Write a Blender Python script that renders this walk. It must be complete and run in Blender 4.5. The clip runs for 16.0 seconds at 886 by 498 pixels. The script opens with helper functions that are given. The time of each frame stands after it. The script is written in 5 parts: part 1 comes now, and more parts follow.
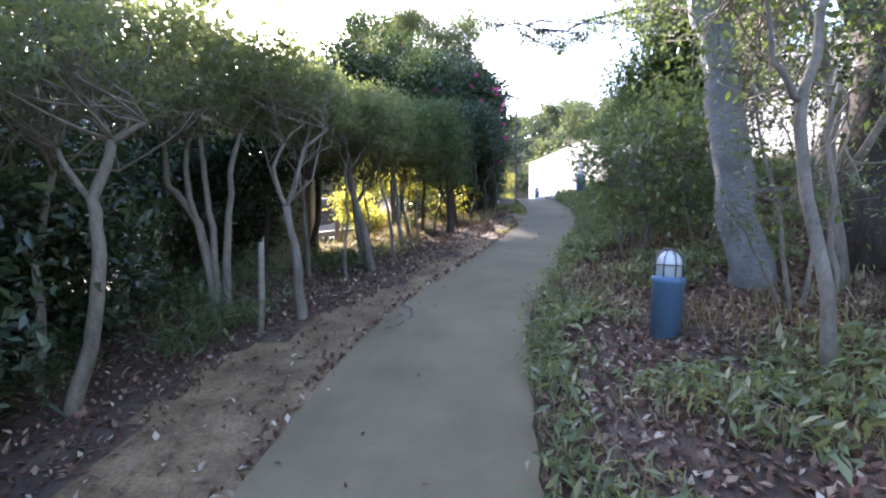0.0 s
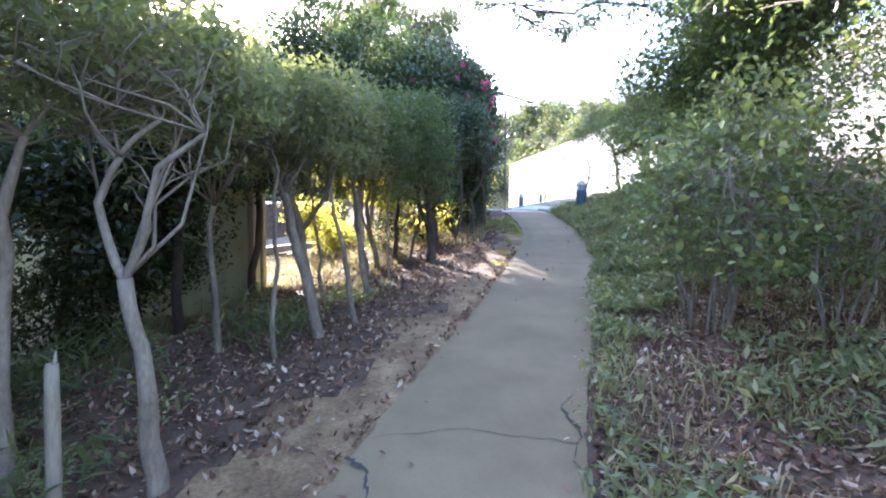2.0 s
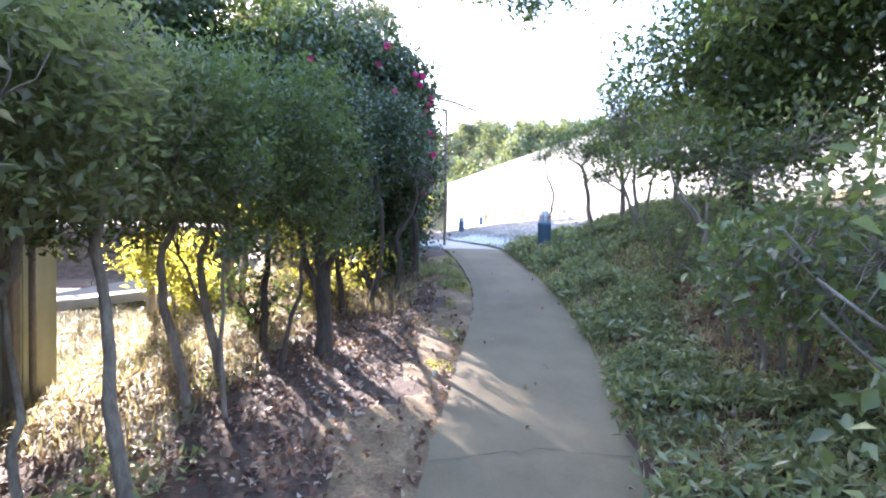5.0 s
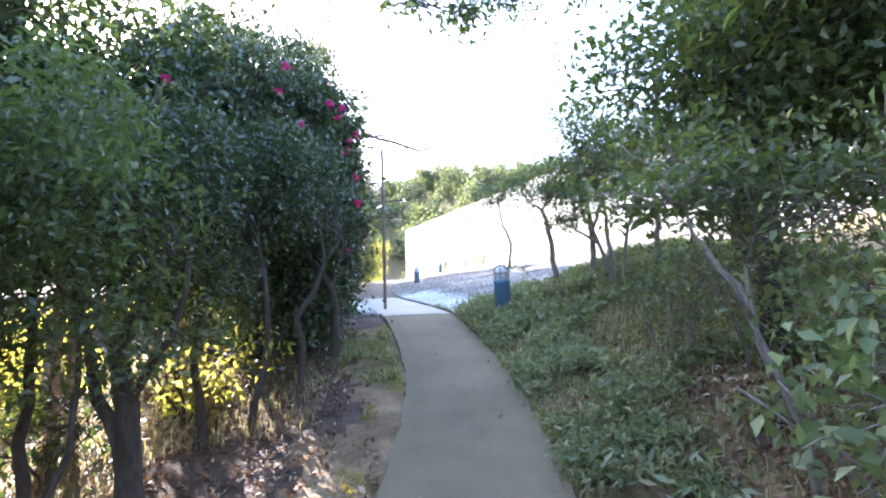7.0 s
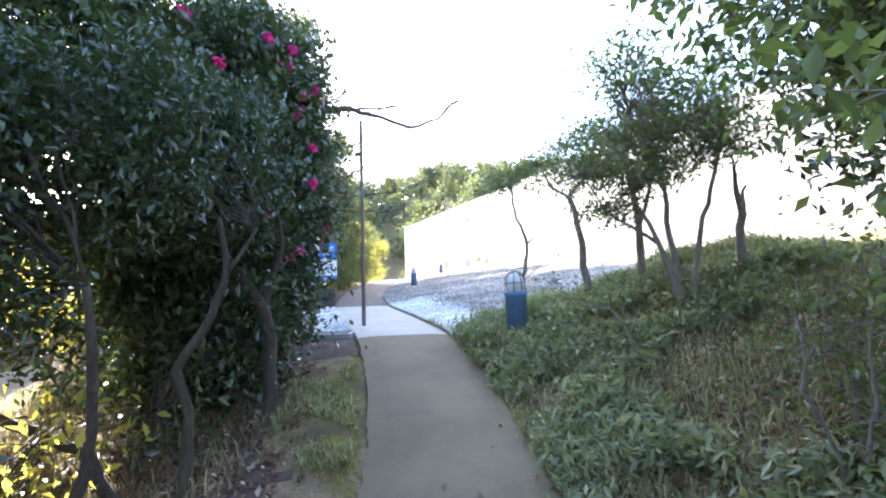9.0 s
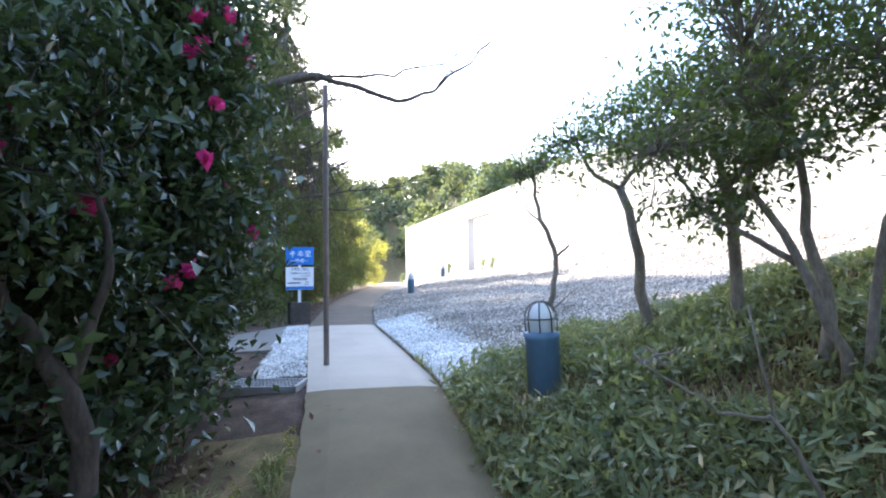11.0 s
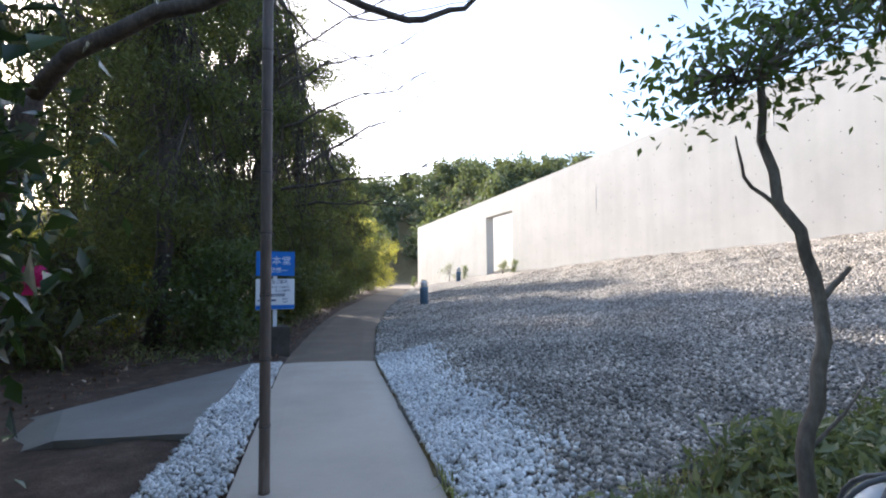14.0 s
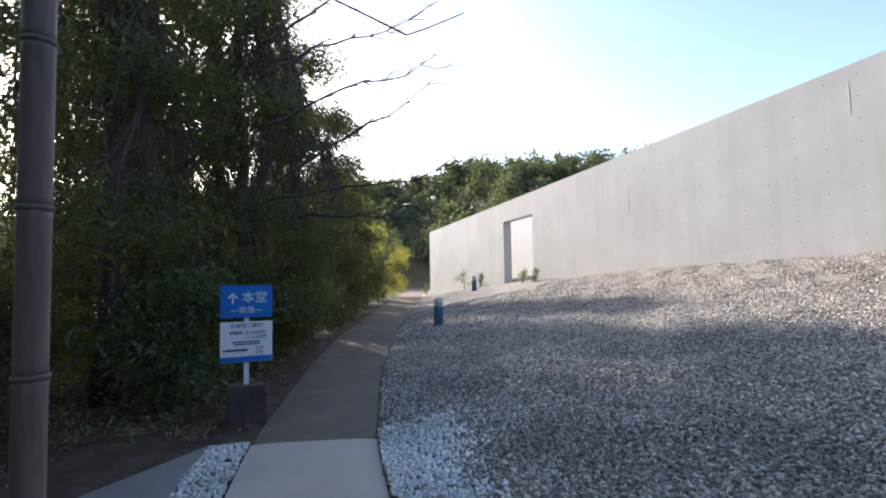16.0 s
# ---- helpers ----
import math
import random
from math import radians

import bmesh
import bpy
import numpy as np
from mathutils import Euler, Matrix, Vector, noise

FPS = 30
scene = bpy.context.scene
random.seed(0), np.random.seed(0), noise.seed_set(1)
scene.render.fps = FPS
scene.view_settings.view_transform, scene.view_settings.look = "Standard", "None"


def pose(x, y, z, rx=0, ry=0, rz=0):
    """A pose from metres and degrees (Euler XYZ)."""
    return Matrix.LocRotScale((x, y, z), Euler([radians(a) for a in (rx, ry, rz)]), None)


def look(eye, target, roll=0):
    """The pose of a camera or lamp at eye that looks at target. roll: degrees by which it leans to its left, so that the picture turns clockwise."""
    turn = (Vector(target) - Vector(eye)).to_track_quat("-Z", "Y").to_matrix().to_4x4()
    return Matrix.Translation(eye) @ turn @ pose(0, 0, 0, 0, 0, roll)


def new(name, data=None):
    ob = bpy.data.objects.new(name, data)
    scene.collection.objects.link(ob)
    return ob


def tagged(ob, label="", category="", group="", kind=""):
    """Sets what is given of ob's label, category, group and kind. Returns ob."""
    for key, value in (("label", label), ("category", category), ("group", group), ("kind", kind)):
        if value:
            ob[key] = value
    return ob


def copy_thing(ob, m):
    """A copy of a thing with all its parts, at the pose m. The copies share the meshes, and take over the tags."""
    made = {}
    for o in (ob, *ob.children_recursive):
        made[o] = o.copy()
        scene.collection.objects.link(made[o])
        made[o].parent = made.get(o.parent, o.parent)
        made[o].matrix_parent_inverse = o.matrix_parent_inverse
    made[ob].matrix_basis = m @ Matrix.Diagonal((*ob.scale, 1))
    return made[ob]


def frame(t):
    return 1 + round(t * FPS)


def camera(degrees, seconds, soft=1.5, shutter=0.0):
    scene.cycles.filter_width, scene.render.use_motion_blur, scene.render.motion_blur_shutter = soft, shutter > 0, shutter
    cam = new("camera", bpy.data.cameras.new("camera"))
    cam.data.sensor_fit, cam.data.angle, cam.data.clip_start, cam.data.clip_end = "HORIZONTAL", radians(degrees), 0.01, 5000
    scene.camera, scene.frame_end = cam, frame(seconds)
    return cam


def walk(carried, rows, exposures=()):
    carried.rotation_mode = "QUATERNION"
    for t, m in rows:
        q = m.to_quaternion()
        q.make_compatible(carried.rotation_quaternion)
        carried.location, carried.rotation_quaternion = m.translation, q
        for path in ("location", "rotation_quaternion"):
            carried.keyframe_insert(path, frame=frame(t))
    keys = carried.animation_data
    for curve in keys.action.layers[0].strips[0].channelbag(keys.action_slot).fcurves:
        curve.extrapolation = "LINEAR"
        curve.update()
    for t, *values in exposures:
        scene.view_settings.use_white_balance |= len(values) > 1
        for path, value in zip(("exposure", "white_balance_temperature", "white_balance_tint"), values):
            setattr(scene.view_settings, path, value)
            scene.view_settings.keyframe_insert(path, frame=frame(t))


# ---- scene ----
cam = camera(84.0, 16.0, soft=2.0)
PATH = [
    (0, (1.075, 1.134, 1.697), (0.924, 3.124, 1.574), -0.1),
    (0.5, (0.953, 1.608, 1.778), (0.813, 3.6, 1.654), 0.2),
    (1, (0.96, 2.12, 1.932), (0.833, 4.112, 1.806), 0.3),
    (1.5, (0.893, 2.659, 1.984), (0.778, 4.652, 1.857), 0.4),
    (2, (0.879, 3.151, 2.1), (0.827, 5.146, 1.97), 0.6),
    (2.5, (0.935, 3.653, 2.188), (0.961, 5.648, 2.059), 0.8),
    (3, (0.887, 4.227, 2.272), (0.952, 6.221, 2.139), 1.2),
    (3.5, (0.956, 4.69, 2.366), (1.08, 6.682, 2.24), 1.1),
    (4, (0.978, 5.155, 2.445), (1.135, 7.145, 2.325), 1.2),
    (4.2, (0.976, 5.367, 2.44), (1.137, 7.357, 2.328), 1.6),
    (6.3, (1.49, 7.097, 2.689), (1.793, 9.074, 2.735), -1.1),
    (6.5, (1.533, 7.253, 2.706), (1.854, 9.226, 2.769), -1.2),
    (7, (1.69, 7.671, 2.773), (2.033, 9.637, 2.895), -1.4),
    (7.5, (1.766, 8.164, 2.782), (2.112, 10.13, 2.906), -1.2),
    (8, (1.891, 8.545, 2.791), (2.234, 10.511, 2.918), -1.2),
    (8.5, (2.045, 8.992, 2.859), (2.39, 10.959, 2.982), -1.3),
    (9, (2.107, 9.464, 2.905), (2.439, 11.432, 3.02), -1.2),
    (9.2, (2.121, 9.608, 2.936), (2.456, 11.576, 3.05), -1.2),
    (11.3, (2.551, 11.393, 3.123), (2.863, 13.365, 3.239), -0.7),
    (11.5, (2.56, 11.512, 3.123), (2.87, 13.484, 3.239), -0.7),
    (12, (2.571, 11.966, 3.153), (2.873, 13.94, 3.27), -0.6),
    (12.5, (2.595, 12.309, 3.17), (2.896, 14.282, 3.289), -0.6),
    (13, (2.681, 12.719, 3.245), (2.975, 14.694, 3.361), -0.8),
    (13.5, (2.658, 13.179, 3.275), (2.933, 15.157, 3.39), -0.7),
    (14, (2.695, 13.553, 3.343), (2.963, 15.531, 3.458), -0.4),
    (14.5, (2.761, 13.969, 3.46), (3.022, 15.949, 3.571), -0.7),
    (15, (2.712, 14.408, 3.513), (2.951, 16.39, 3.625), -0.7),
    (15.5, (2.726, 14.779, 3.622), (2.955, 16.762, 3.737), -0.7),
    (16, (2.794, 15.148, 3.744), (3.016, 17.132, 3.861), -1.0),
]
walk(cam, [(t, look(eye, target, roll)) for t, eye, target, roll in PATH],
     exposures=[(0, 2.9, 5780, 23), (1.5, 3.45, 5750, 23), (3.5, 3.5, 5720, 23), (7, 3.5, 5760, 21), (9, 3.45, 5880, 19), (11.5, 2.95, 5950, 16), (12.5, 2.6, 5950, 15), (13.5, 2.15, 5950, 15), (14.5, 1.55, 6000, 15), (16, 1.35, 5950, 16)])

# ---- light ----
SUN_EL, SUN_AZ = radians(19.5), radians(27.4)          # azimuth measured to the left of +y
world = bpy.data.worlds.new("sky")
scene.world = world
world.use_nodes = True
wn = world.node_tree.nodes
sky = wn.new("ShaderNodeTexSky")
sky.sky_type = "NISHITA"
sky.sun_disc = False
sky.sun_elevation = SUN_EL
sky.sun_rotation = -SUN_AZ
sky.air_density, sky.dust_density, sky.ozone_density = 1.0, 1.6, 1.0
world.node_tree.links.new(sky.outputs[0], wn["Background"].inputs[0])
wn["Background"].inputs[1].default_value = 0.15
sun_data = bpy.data.lights.new("sun", "SUN")
sun_data.energy, sun_data.angle, sun_data.color = 5.0, radians(0.6), (1.0, 0.9, 0.76)
sun = new("sun", sun_data)
sun_dir = Vector((-math.sin(SUN_AZ) * math.cos(SUN_EL), math.cos(SUN_AZ) * math.cos(SUN_EL), math.sin(SUN_EL)))
sun.matrix_world = look(sun_dir * 50, (0, 0, 0))

# ---- materials ----
def nodes_of(name):
    m = bpy.data.materials.new(name)
    m.use_nodes = True
    return m, m.node_tree.nodes, m.node_tree.links, m.node_tree.nodes["Principled BSDF"]


def ramp(n, stops):
    r = n.new("ShaderNodeValToRGB")
    els = r.color_ramp.elements
    while len(els) < len(stops):
        els.new(0.5)
    for el, (p, c) in zip(els, stops):
        el.position, el.color = p, (*c, 1)
    return r


def surface(name, dark, mid, light, scale=3.0, fine=60.0, rough=0.85, bump=0.4, depth=0.01, metallic=0.0, spec=0.3, speck=0.0, coarse=0.6, stretch=(1, 1, 1), streak=None):
    """A rough natural surface: a broad variation, a fine grain and a relief."""
    m, n, l, b = nodes_of(name)
    co = n.new("ShaderNodeTexCoord")
    mp = n.new("ShaderNodeMapping")
    mp.inputs["Scale"].default_value = stretch
    l.new(co.outputs["Object"], mp.inputs[0])
    n1, n2 = n.new("ShaderNodeTexNoise"), n.new("ShaderNodeTexNoise")
    for nd, s, d in ((n1, scale, 5), (n2, fine, 4)):
        nd.inputs["Scale"].default_value, nd.inputs["Detail"].default_value, nd.inputs["Roughness"].default_value = s, d, 0.62
        l.new(mp.outputs[0], nd.inputs["Vector"])
    mix = n.new("ShaderNodeMix")
    mix.inputs[0].default_value = 1 - coarse
    l.new(n1.outputs[0], mix.inputs[2])
    l.new(n2.outputs[0], mix.inputs[3])
    r = ramp(n, [(0.32, dark), (0.5, mid), (0.68, light)])
    l.new(mix.outputs[0], r.inputs[0])
    out = r.outputs[0]
    if streak:
        w = n.new("ShaderNodeTexNoise")
        mp2 = n.new("ShaderNodeMapping")
        mp2.inputs["Scale"].default_value = (2.2, 2.2, 0.16)
        l.new(co.outputs["Object"], mp2.inputs[0])
        l.new(mp2.outputs[0], w.inputs["Vector"])
        w.inputs["Scale"].default_value, w.inputs["Detail"].default_value = 1.6, 6
        rr = ramp(n, [(0.35, streak), (0.62, (1, 1, 1))])
        l.new(w.outputs[0], rr.inputs[0])
        mu = n.new("ShaderNodeMix")
        mu.data_type, mu.blend_type = "RGBA", "MULTIPLY"
        mu.inputs[0].default_value = 1.0
        l.new(out, mu.inputs[6])
        l.new(rr.outputs[0], mu.inputs[7])
        out = mu.outputs[2]
    l.new(out, b.inputs["Base Color"])
    b.inputs["Roughness"].default_value, b.inputs["Metallic"].default_value = rough, metallic
    b.inputs["Specular IOR Level"].default_value = spec
    bp = n.new("ShaderNodeBump")
    bp.inputs["Strength"].default_value, bp.inputs["Distance"].default_value = bump, depth
    l.new(mix.outputs[0], bp.inputs["Height"])
    l.new(bp.outputs[0], b.inputs["Normal"])
    return m


def pieces(name, stops, rough=0.5, spec=0.4, through_colour=None, through_share=0.35, by="island"):
    """For many small loose pieces (leaves, blades, stones): each has its own tone; leaves let light through."""
    m, n, l, b = nodes_of(name)
    g = n.new("ShaderNodeNewGeometry")
    r = ramp(n, stops)
    l.new(g.outputs["Random Per Island"], r.inputs[0])
    no = n.new("ShaderNodeTexNoise")
    co = n.new("ShaderNodeTexCoord")
    l.new(co.outputs["Object"], no.inputs["Vector"])
    no.inputs["Scale"].default_value, no.inputs["Detail"].default_value = 1.3, 3
    h = n.new("ShaderNodeHueSaturation")
    mr = n.new("ShaderNodeMapRange")
    mr.inputs[1].default_value, mr.inputs[2].default_value, mr.inputs[3].default_value, mr.inputs[4].default_value = 0.3, 0.7, 0.75, 1.25
    l.new(no.outputs[0], mr.inputs[0])
    l.new(mr.outputs[0], h.inputs["Value"])
    l.new(r.outputs[0], h.inputs["Color"])
    l.new(h.outputs[0], b.inputs["Base Color"])
    b.inputs["Roughness"].default_value, b.inputs["Specular IOR Level"].default_value = rough, spec
    if through_colour:
        t = n.new("ShaderNodeBsdfTranslucent")
        t.inputs[0].default_value = (*through_colour, 1)
        mx = n.new("ShaderNodeMixShader")
        mx.inputs[0].default_value = through_share
        l.new(b.outputs[0], mx.inputs[1])
        l.new(t.outputs[0], mx.inputs[2])
        l.new(mx.outputs[0], n["Material Output"].inputs[0])
    return m


def plain(name, colour, rough=0.5, metallic=0.0, spec=0.5, vary=0.12, fine=40.0, bump=0.05):
    c = Vector(colour)
    return surface(name, tuple(c * (1 - vary)), tuple(c), tuple(min(1.0, v * (1 + vary)) for v in c), 4.0, fine, rough, bump, 0.002, metallic, spec)


M_PATH = surface("old_concrete_path", (0.135, 0.106, 0.06), (0.185, 0.146, 0.084), (0.24, 0.189, 0.11), 1.6, 160, 0.9, 0.35, 0.004, coarse=0.55)
M_SLAB = surface("light_concrete_slab", (0.385, 0.331, 0.258), (0.47, 0.408, 0.325), (0.535, 0.47, 0.374), 1.2, 180, 0.85, 0.2, 0.002, coarse=0.6)
M_FARPATH = surface("dark_path", (0.126, 0.0959, 0.067), (0.165, 0.128, 0.09), (0.223, 0.171, 0.121), 2.0, 140, 0.92, 0.35, 0.004)
M_SIDEPATH = surface("grey_side_path", (0.19, 0.175, 0.155), (0.235, 0.22, 0.195), (0.28, 0.265, 0.24), 1.4, 150, 0.9, 0.3, 0.003, coarse=0.6)
M_DIRT = surface("dry_earth", (0.084, 0.0522, 0.0284), (0.204, 0.137, 0.0735), (0.372, 0.267, 0.147), 3.2, 48, 0.95, 0.8, 0.03)
M_LITTER = surface("earth_with_litter", (0.04, 0.027, 0.02), (0.095, 0.064, 0.045), (0.18, 0.125, 0.09), 5.0, 70, 0.95, 0.9, 0.03)
M_GRASS = surface("grassy_earth", (0.072, 0.0557, 0.0235), (0.156, 0.122, 0.0504), (0.336, 0.217, 0.101), 4.0, 80, 0.95, 0.9, 0.03)
M_BED = surface("gravel_bed", (0.099, 0.0893, 0.0741), (0.264, 0.236, 0.195), (0.462, 0.415, 0.342), 22.0, 75, 0.9, 1.0, 0.03, coarse=0.5)
# dry grass, paled so that sunlight on the slope is in its colour
M_SUNNY = surface("dry_grass_sunlight_tone", (0.15, 0.125, 0.072), (0.245, 0.205, 0.125), (0.33, 0.28, 0.185), 3.0, 60, 0.95, 0.8, 0.03)
M_WALL = surface("cast_concrete", (0.40, 0.385, 0.355), (0.46, 0.445, 0.41), (0.51, 0.495, 0.46), 0.6, 90, 0.75, 0.12, 0.002, coarse=0.7, streak=(0.94, 0.94, 0.935))
# near-black colour carries the shade inside holes, cracks and the drain pit
M_HOLE = plain("shadowed_hole", (0.05, 0.048, 0.045), 0.95)
M_WHITEWALL = surface("pale_wall", (0.62, 0.60, 0.56), (0.68, 0.66, 0.62), (0.74, 0.72, 0.68), 1.2, 90, 0.8, 0.1, 0.002)
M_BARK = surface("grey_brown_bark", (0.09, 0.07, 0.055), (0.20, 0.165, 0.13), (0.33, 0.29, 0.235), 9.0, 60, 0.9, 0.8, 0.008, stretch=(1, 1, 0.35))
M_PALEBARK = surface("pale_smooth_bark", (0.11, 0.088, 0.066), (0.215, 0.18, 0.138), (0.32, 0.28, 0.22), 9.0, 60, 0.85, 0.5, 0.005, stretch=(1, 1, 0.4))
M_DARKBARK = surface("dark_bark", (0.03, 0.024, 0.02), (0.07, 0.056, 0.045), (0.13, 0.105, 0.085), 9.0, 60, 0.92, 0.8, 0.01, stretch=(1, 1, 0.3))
M_GREYTRUNK = surface("blotched_grey_bark", (0.11, 0.105, 0.10), (0.21, 0.205, 0.195), (0.33, 0.325, 0.31), 5.5, 50, 0.85, 0.5, 0.006)
M_HEDGE = pieces("hedge_leaves", [(0, (0.067, 0.069, 0.044)), (0.5, (0.11, 0.112, 0.066)), (0.85, (0.15, 0.152, 0.085)), (1, (0.18, 0.121, 0.0822))], 0.5, 0.35, (0.30, 0.35, 0.10), 0.44)
M_GLOSSY = pieces("glossy_dark_leaves", [(0, (0.0299, 0.0463, 0.0269)), (0.6, (0.0568, 0.0807, 0.0434)), (1, (0.102, 0.135, 0.0628))], 0.26, 0.5, (0.135, 0.209, 0.0374), 0.16)
M_OAK = pieces("mid_green_leaves", [(0, (0.042, 0.055, 0.028)), (0.6, (0.07, 0.092, 0.042)), (1, (0.125, 0.14, 0.06))], 0.4, 0.45, (0.20, 0.28, 0.05), 0.35)
M_LIGHTLEAF = pieces("light_green_leaves", [(0, (0.081, 0.105, 0.044)), (0.55, (0.135, 0.168, 0.066)), (0.93, (0.22, 0.245, 0.092)), (1, (0.378, 0.336, 0.084))], 0.45, 0.35, (0.27, 0.35, 0.096), 0.25)
# bright yellow and strong translucency put a backlit sun glow into the colour
M_YELLOWLEAF = pieces("yellow_sunlight_toned", [(0, (0.0878, 0.117, 0.022)), (0.6, (0.166, 0.195, 0.0385)), (1, (0.293, 0.264, 0.055))], 0.5, 0.35, (0.537, 0.508, 0.077), 0.5)
M_FOREST = pieces("forest_leaves", [(0, (0.0372, 0.0449, 0.0228)), (0.6, (0.069, 0.0792, 0.0348)), (1, (0.138, 0.137, 0.0552))], 0.6, 0.25, (0.20, 0.225, 0.05), 0.36)
# lightened, desaturated greens: distance haze is put into the leaf colour
M_HILL = pieces("hazy_hill_leaves", [(0, (0.10, 0.115, 0.08)), (0.6, (0.145, 0.16, 0.10)), (1, (0.21, 0.20, 0.11))], 0.7, 0.2, (0.16, 0.19, 0.05), 0.3)
M_LITTERLEAF = pieces("fallen_leaves", [(0, (0.075, 0.036, 0.028)), (0.5, (0.19, 0.098, 0.066)), (0.84, (0.33, 0.215, 0.145)), (1, (0.60, 0.49, 0.37))], 0.7, 0.25, (0.24, 0.156, 0.072), 0.15)
M_BLADE = pieces("grass_blades", [(0, (0.128, 0.132, 0.0668)), (0.45, (0.209, 0.209, 0.0966)), (0.75, (0.307, 0.279, 0.133)), (1, (0.653, 0.466, 0.267))], 0.55, 0.3, (0.399, 0.435, 0.0891), 0.35)
M_PLANT = pieces("ground_plant_leaves", [(0, (0.085, 0.105, 0.052)), (0.5, (0.15, 0.175, 0.085)), (0.86, (0.25, 0.26, 0.125)), (1, (0.42, 0.33, 0.17))], 0.42, 0.45, (0.36, 0.40, 0.11), 0.3)
M_STRAW = pieces("dry_straw", [(0, (0.12, 0.10, 0.045)), (0.5, (0.23, 0.19, 0.095)), (1, (0.40, 0.34, 0.205))], 0.7, 0.2, (0.42, 0.348, 0.144), 0.3)
M_GREYSTONE = pieces("grey_gravel_stones", [(0, (0.101, 0.0901, 0.0749)), (0.4, (0.269, 0.239, 0.197)), (0.8, (0.493, 0.435, 0.365)), (1, (0.739, 0.668, 0.566))], 0.8, 0.3)
M_WHITESTONE = pieces("white_gravel_stones", [(0, (0.42, 0.412, 0.381)), (0.5, (0.66, 0.647, 0.605)), (1, (0.84, 0.823, 0.772))], 0.7, 0.35)
M_FLOWER = pieces("pink_petals", [(0, (0.55, 0.02, 0.16)), (1, (0.80, 0.07, 0.32))], 0.5, 0.3, (0.8, 0.05, 0.25), 0.4)
M_BLUEMETAL = plain("blue_grey_painted_metal", (0.105, 0.19, 0.29), 0.5, 0.0, 0.5, 0.14, 30)
M_CAGE = plain("weathered_bronze_bars", (0.12, 0.12, 0.115), 0.5, 0.3, 0.5)
M_GLOBE = plain("frosted_white_glass", (0.72, 0.73, 0.72), 0.28, 0.0, 0.5, 0.06)
M_BAMBOO = surface("weathered_bamboo", (0.10, 0.078, 0.066), (0.17, 0.132, 0.112), (0.25, 0.20, 0.17), 5.0, 70, 0.55, 0.2, 0.002, stretch=(1, 1, 0.15))
M_NODE = plain("bamboo_node", (0.12, 0.10, 0.085), 0.7)
M_SIGNBLUE = plain("blue_sign_paint", (0.012, 0.15, 0.50), 0.4, 0, 0.4, 0.06)
M_SIGNWHITE = plain("white_sign_paint", (0.74, 0.76, 0.78), 0.45, 0, 0.4, 0.04)
M_INK = plain("dark_blue_ink", (0.02, 0.05, 0.12), 0.6)
M_BLOCK = surface("dark_weathered_block", (0.04, 0.035, 0.03), (0.075, 0.066, 0.056), (0.12, 0.105, 0.09), 6, 60, 0.9, 0.5, 0.006)
M_STEEL = plain("galvanised_steel", (0.42, 0.43, 0.43), 0.45, 0.6, 0.5, 0.15, 60)
M_SHED = surface("ochre_render", (0.36, 0.36, 0.22), (0.46, 0.46, 0.29), (0.54, 0.54, 0.35), 2.0, 80, 0.9, 0.2, 0.003, streak=(0.8, 0.8, 0.78))
M_ROOF = plain("dark_roof_sheet", (0.05, 0.05, 0.055), 0.6)
M_TIMBER = surface("grey_timber", (0.16, 0.13, 0.095), (0.27, 0.235, 0.18), (0.38, 0.34, 0.27), 7, 70, 0.85, 0.4, 0.004, stretch=(1, 1, 0.2))
M_DARKFABRIC = plain("dark_green_mesh", (0.012, 0.02, 0.016), 0.9)

# ---- geometry helpers ----
def mesh_of(name, verts, faces, mats, smooth=False, index=None):
    me = bpy.data.meshes.new(name)
    me.from_pydata([tuple(v) for v in verts], [], [tuple(f) for f in faces])
    for m in (mats if isinstance(mats, (list, tuple)) else [mats]):
        me.materials.append(m)
    if index is not None:
        me.polygons.foreach_set("material_index", np.asarray(index, dtype=np.int32))
    if smooth:
        me.polygons.foreach_set("use_smooth", np.ones(len(me.polygons), dtype=bool))
    me.update()
    return me


def tri_mesh(name, verts, tris, material):
    """A mesh from numpy arrays of vertices and triangles."""
    me = bpy.data.meshes.new(name)
    nv, nt = len(verts), len(tris)
    me.vertices.add(nv)
    me.vertices.foreach_set("co", np.asarray(verts, dtype=np.float32).ravel())
    me.loops.add(nt * 3)
    me.loops.foreach_set("vertex_index", np.asarray(tris, dtype=np.int32).ravel())
    me.polygons.add(nt)
    me.polygons.foreach_set("loop_start", np.arange(0, nt * 3, 3, dtype=np.int32))
    me.materials.append(material)
    me.update()
    me.validate()
    return me


def thing(name, at, label, category, group="", kind=""):
    ob = new(name)
    ob.location = at
    ob.empty_display_size = 0.1
    return tagged(ob, label, category, group, kind)


def part(name, me, parent, label=""):
    """Links a mesh, given in its parent's own coordinates, as a part."""
    ob = new(name, me)
    ob.parent = parent
    return tagged(ob, label) if label else ob


def bm_mesh(name, bm, mats, smooth=False):
    me = bpy.data.meshes.new(name)
    bmesh.ops.recalc_face_normals(bm, faces=bm.faces)
    bm.to_mesh(me)
    bm.free()
    for m in (mats if isinstance(mats, (list, tuple)) else [mats]):
        me.materials.append(m)
    if smooth:
        me.polygons.foreach_set("use_smooth", np.ones(len(me.polygons), dtype=bool))
    return me


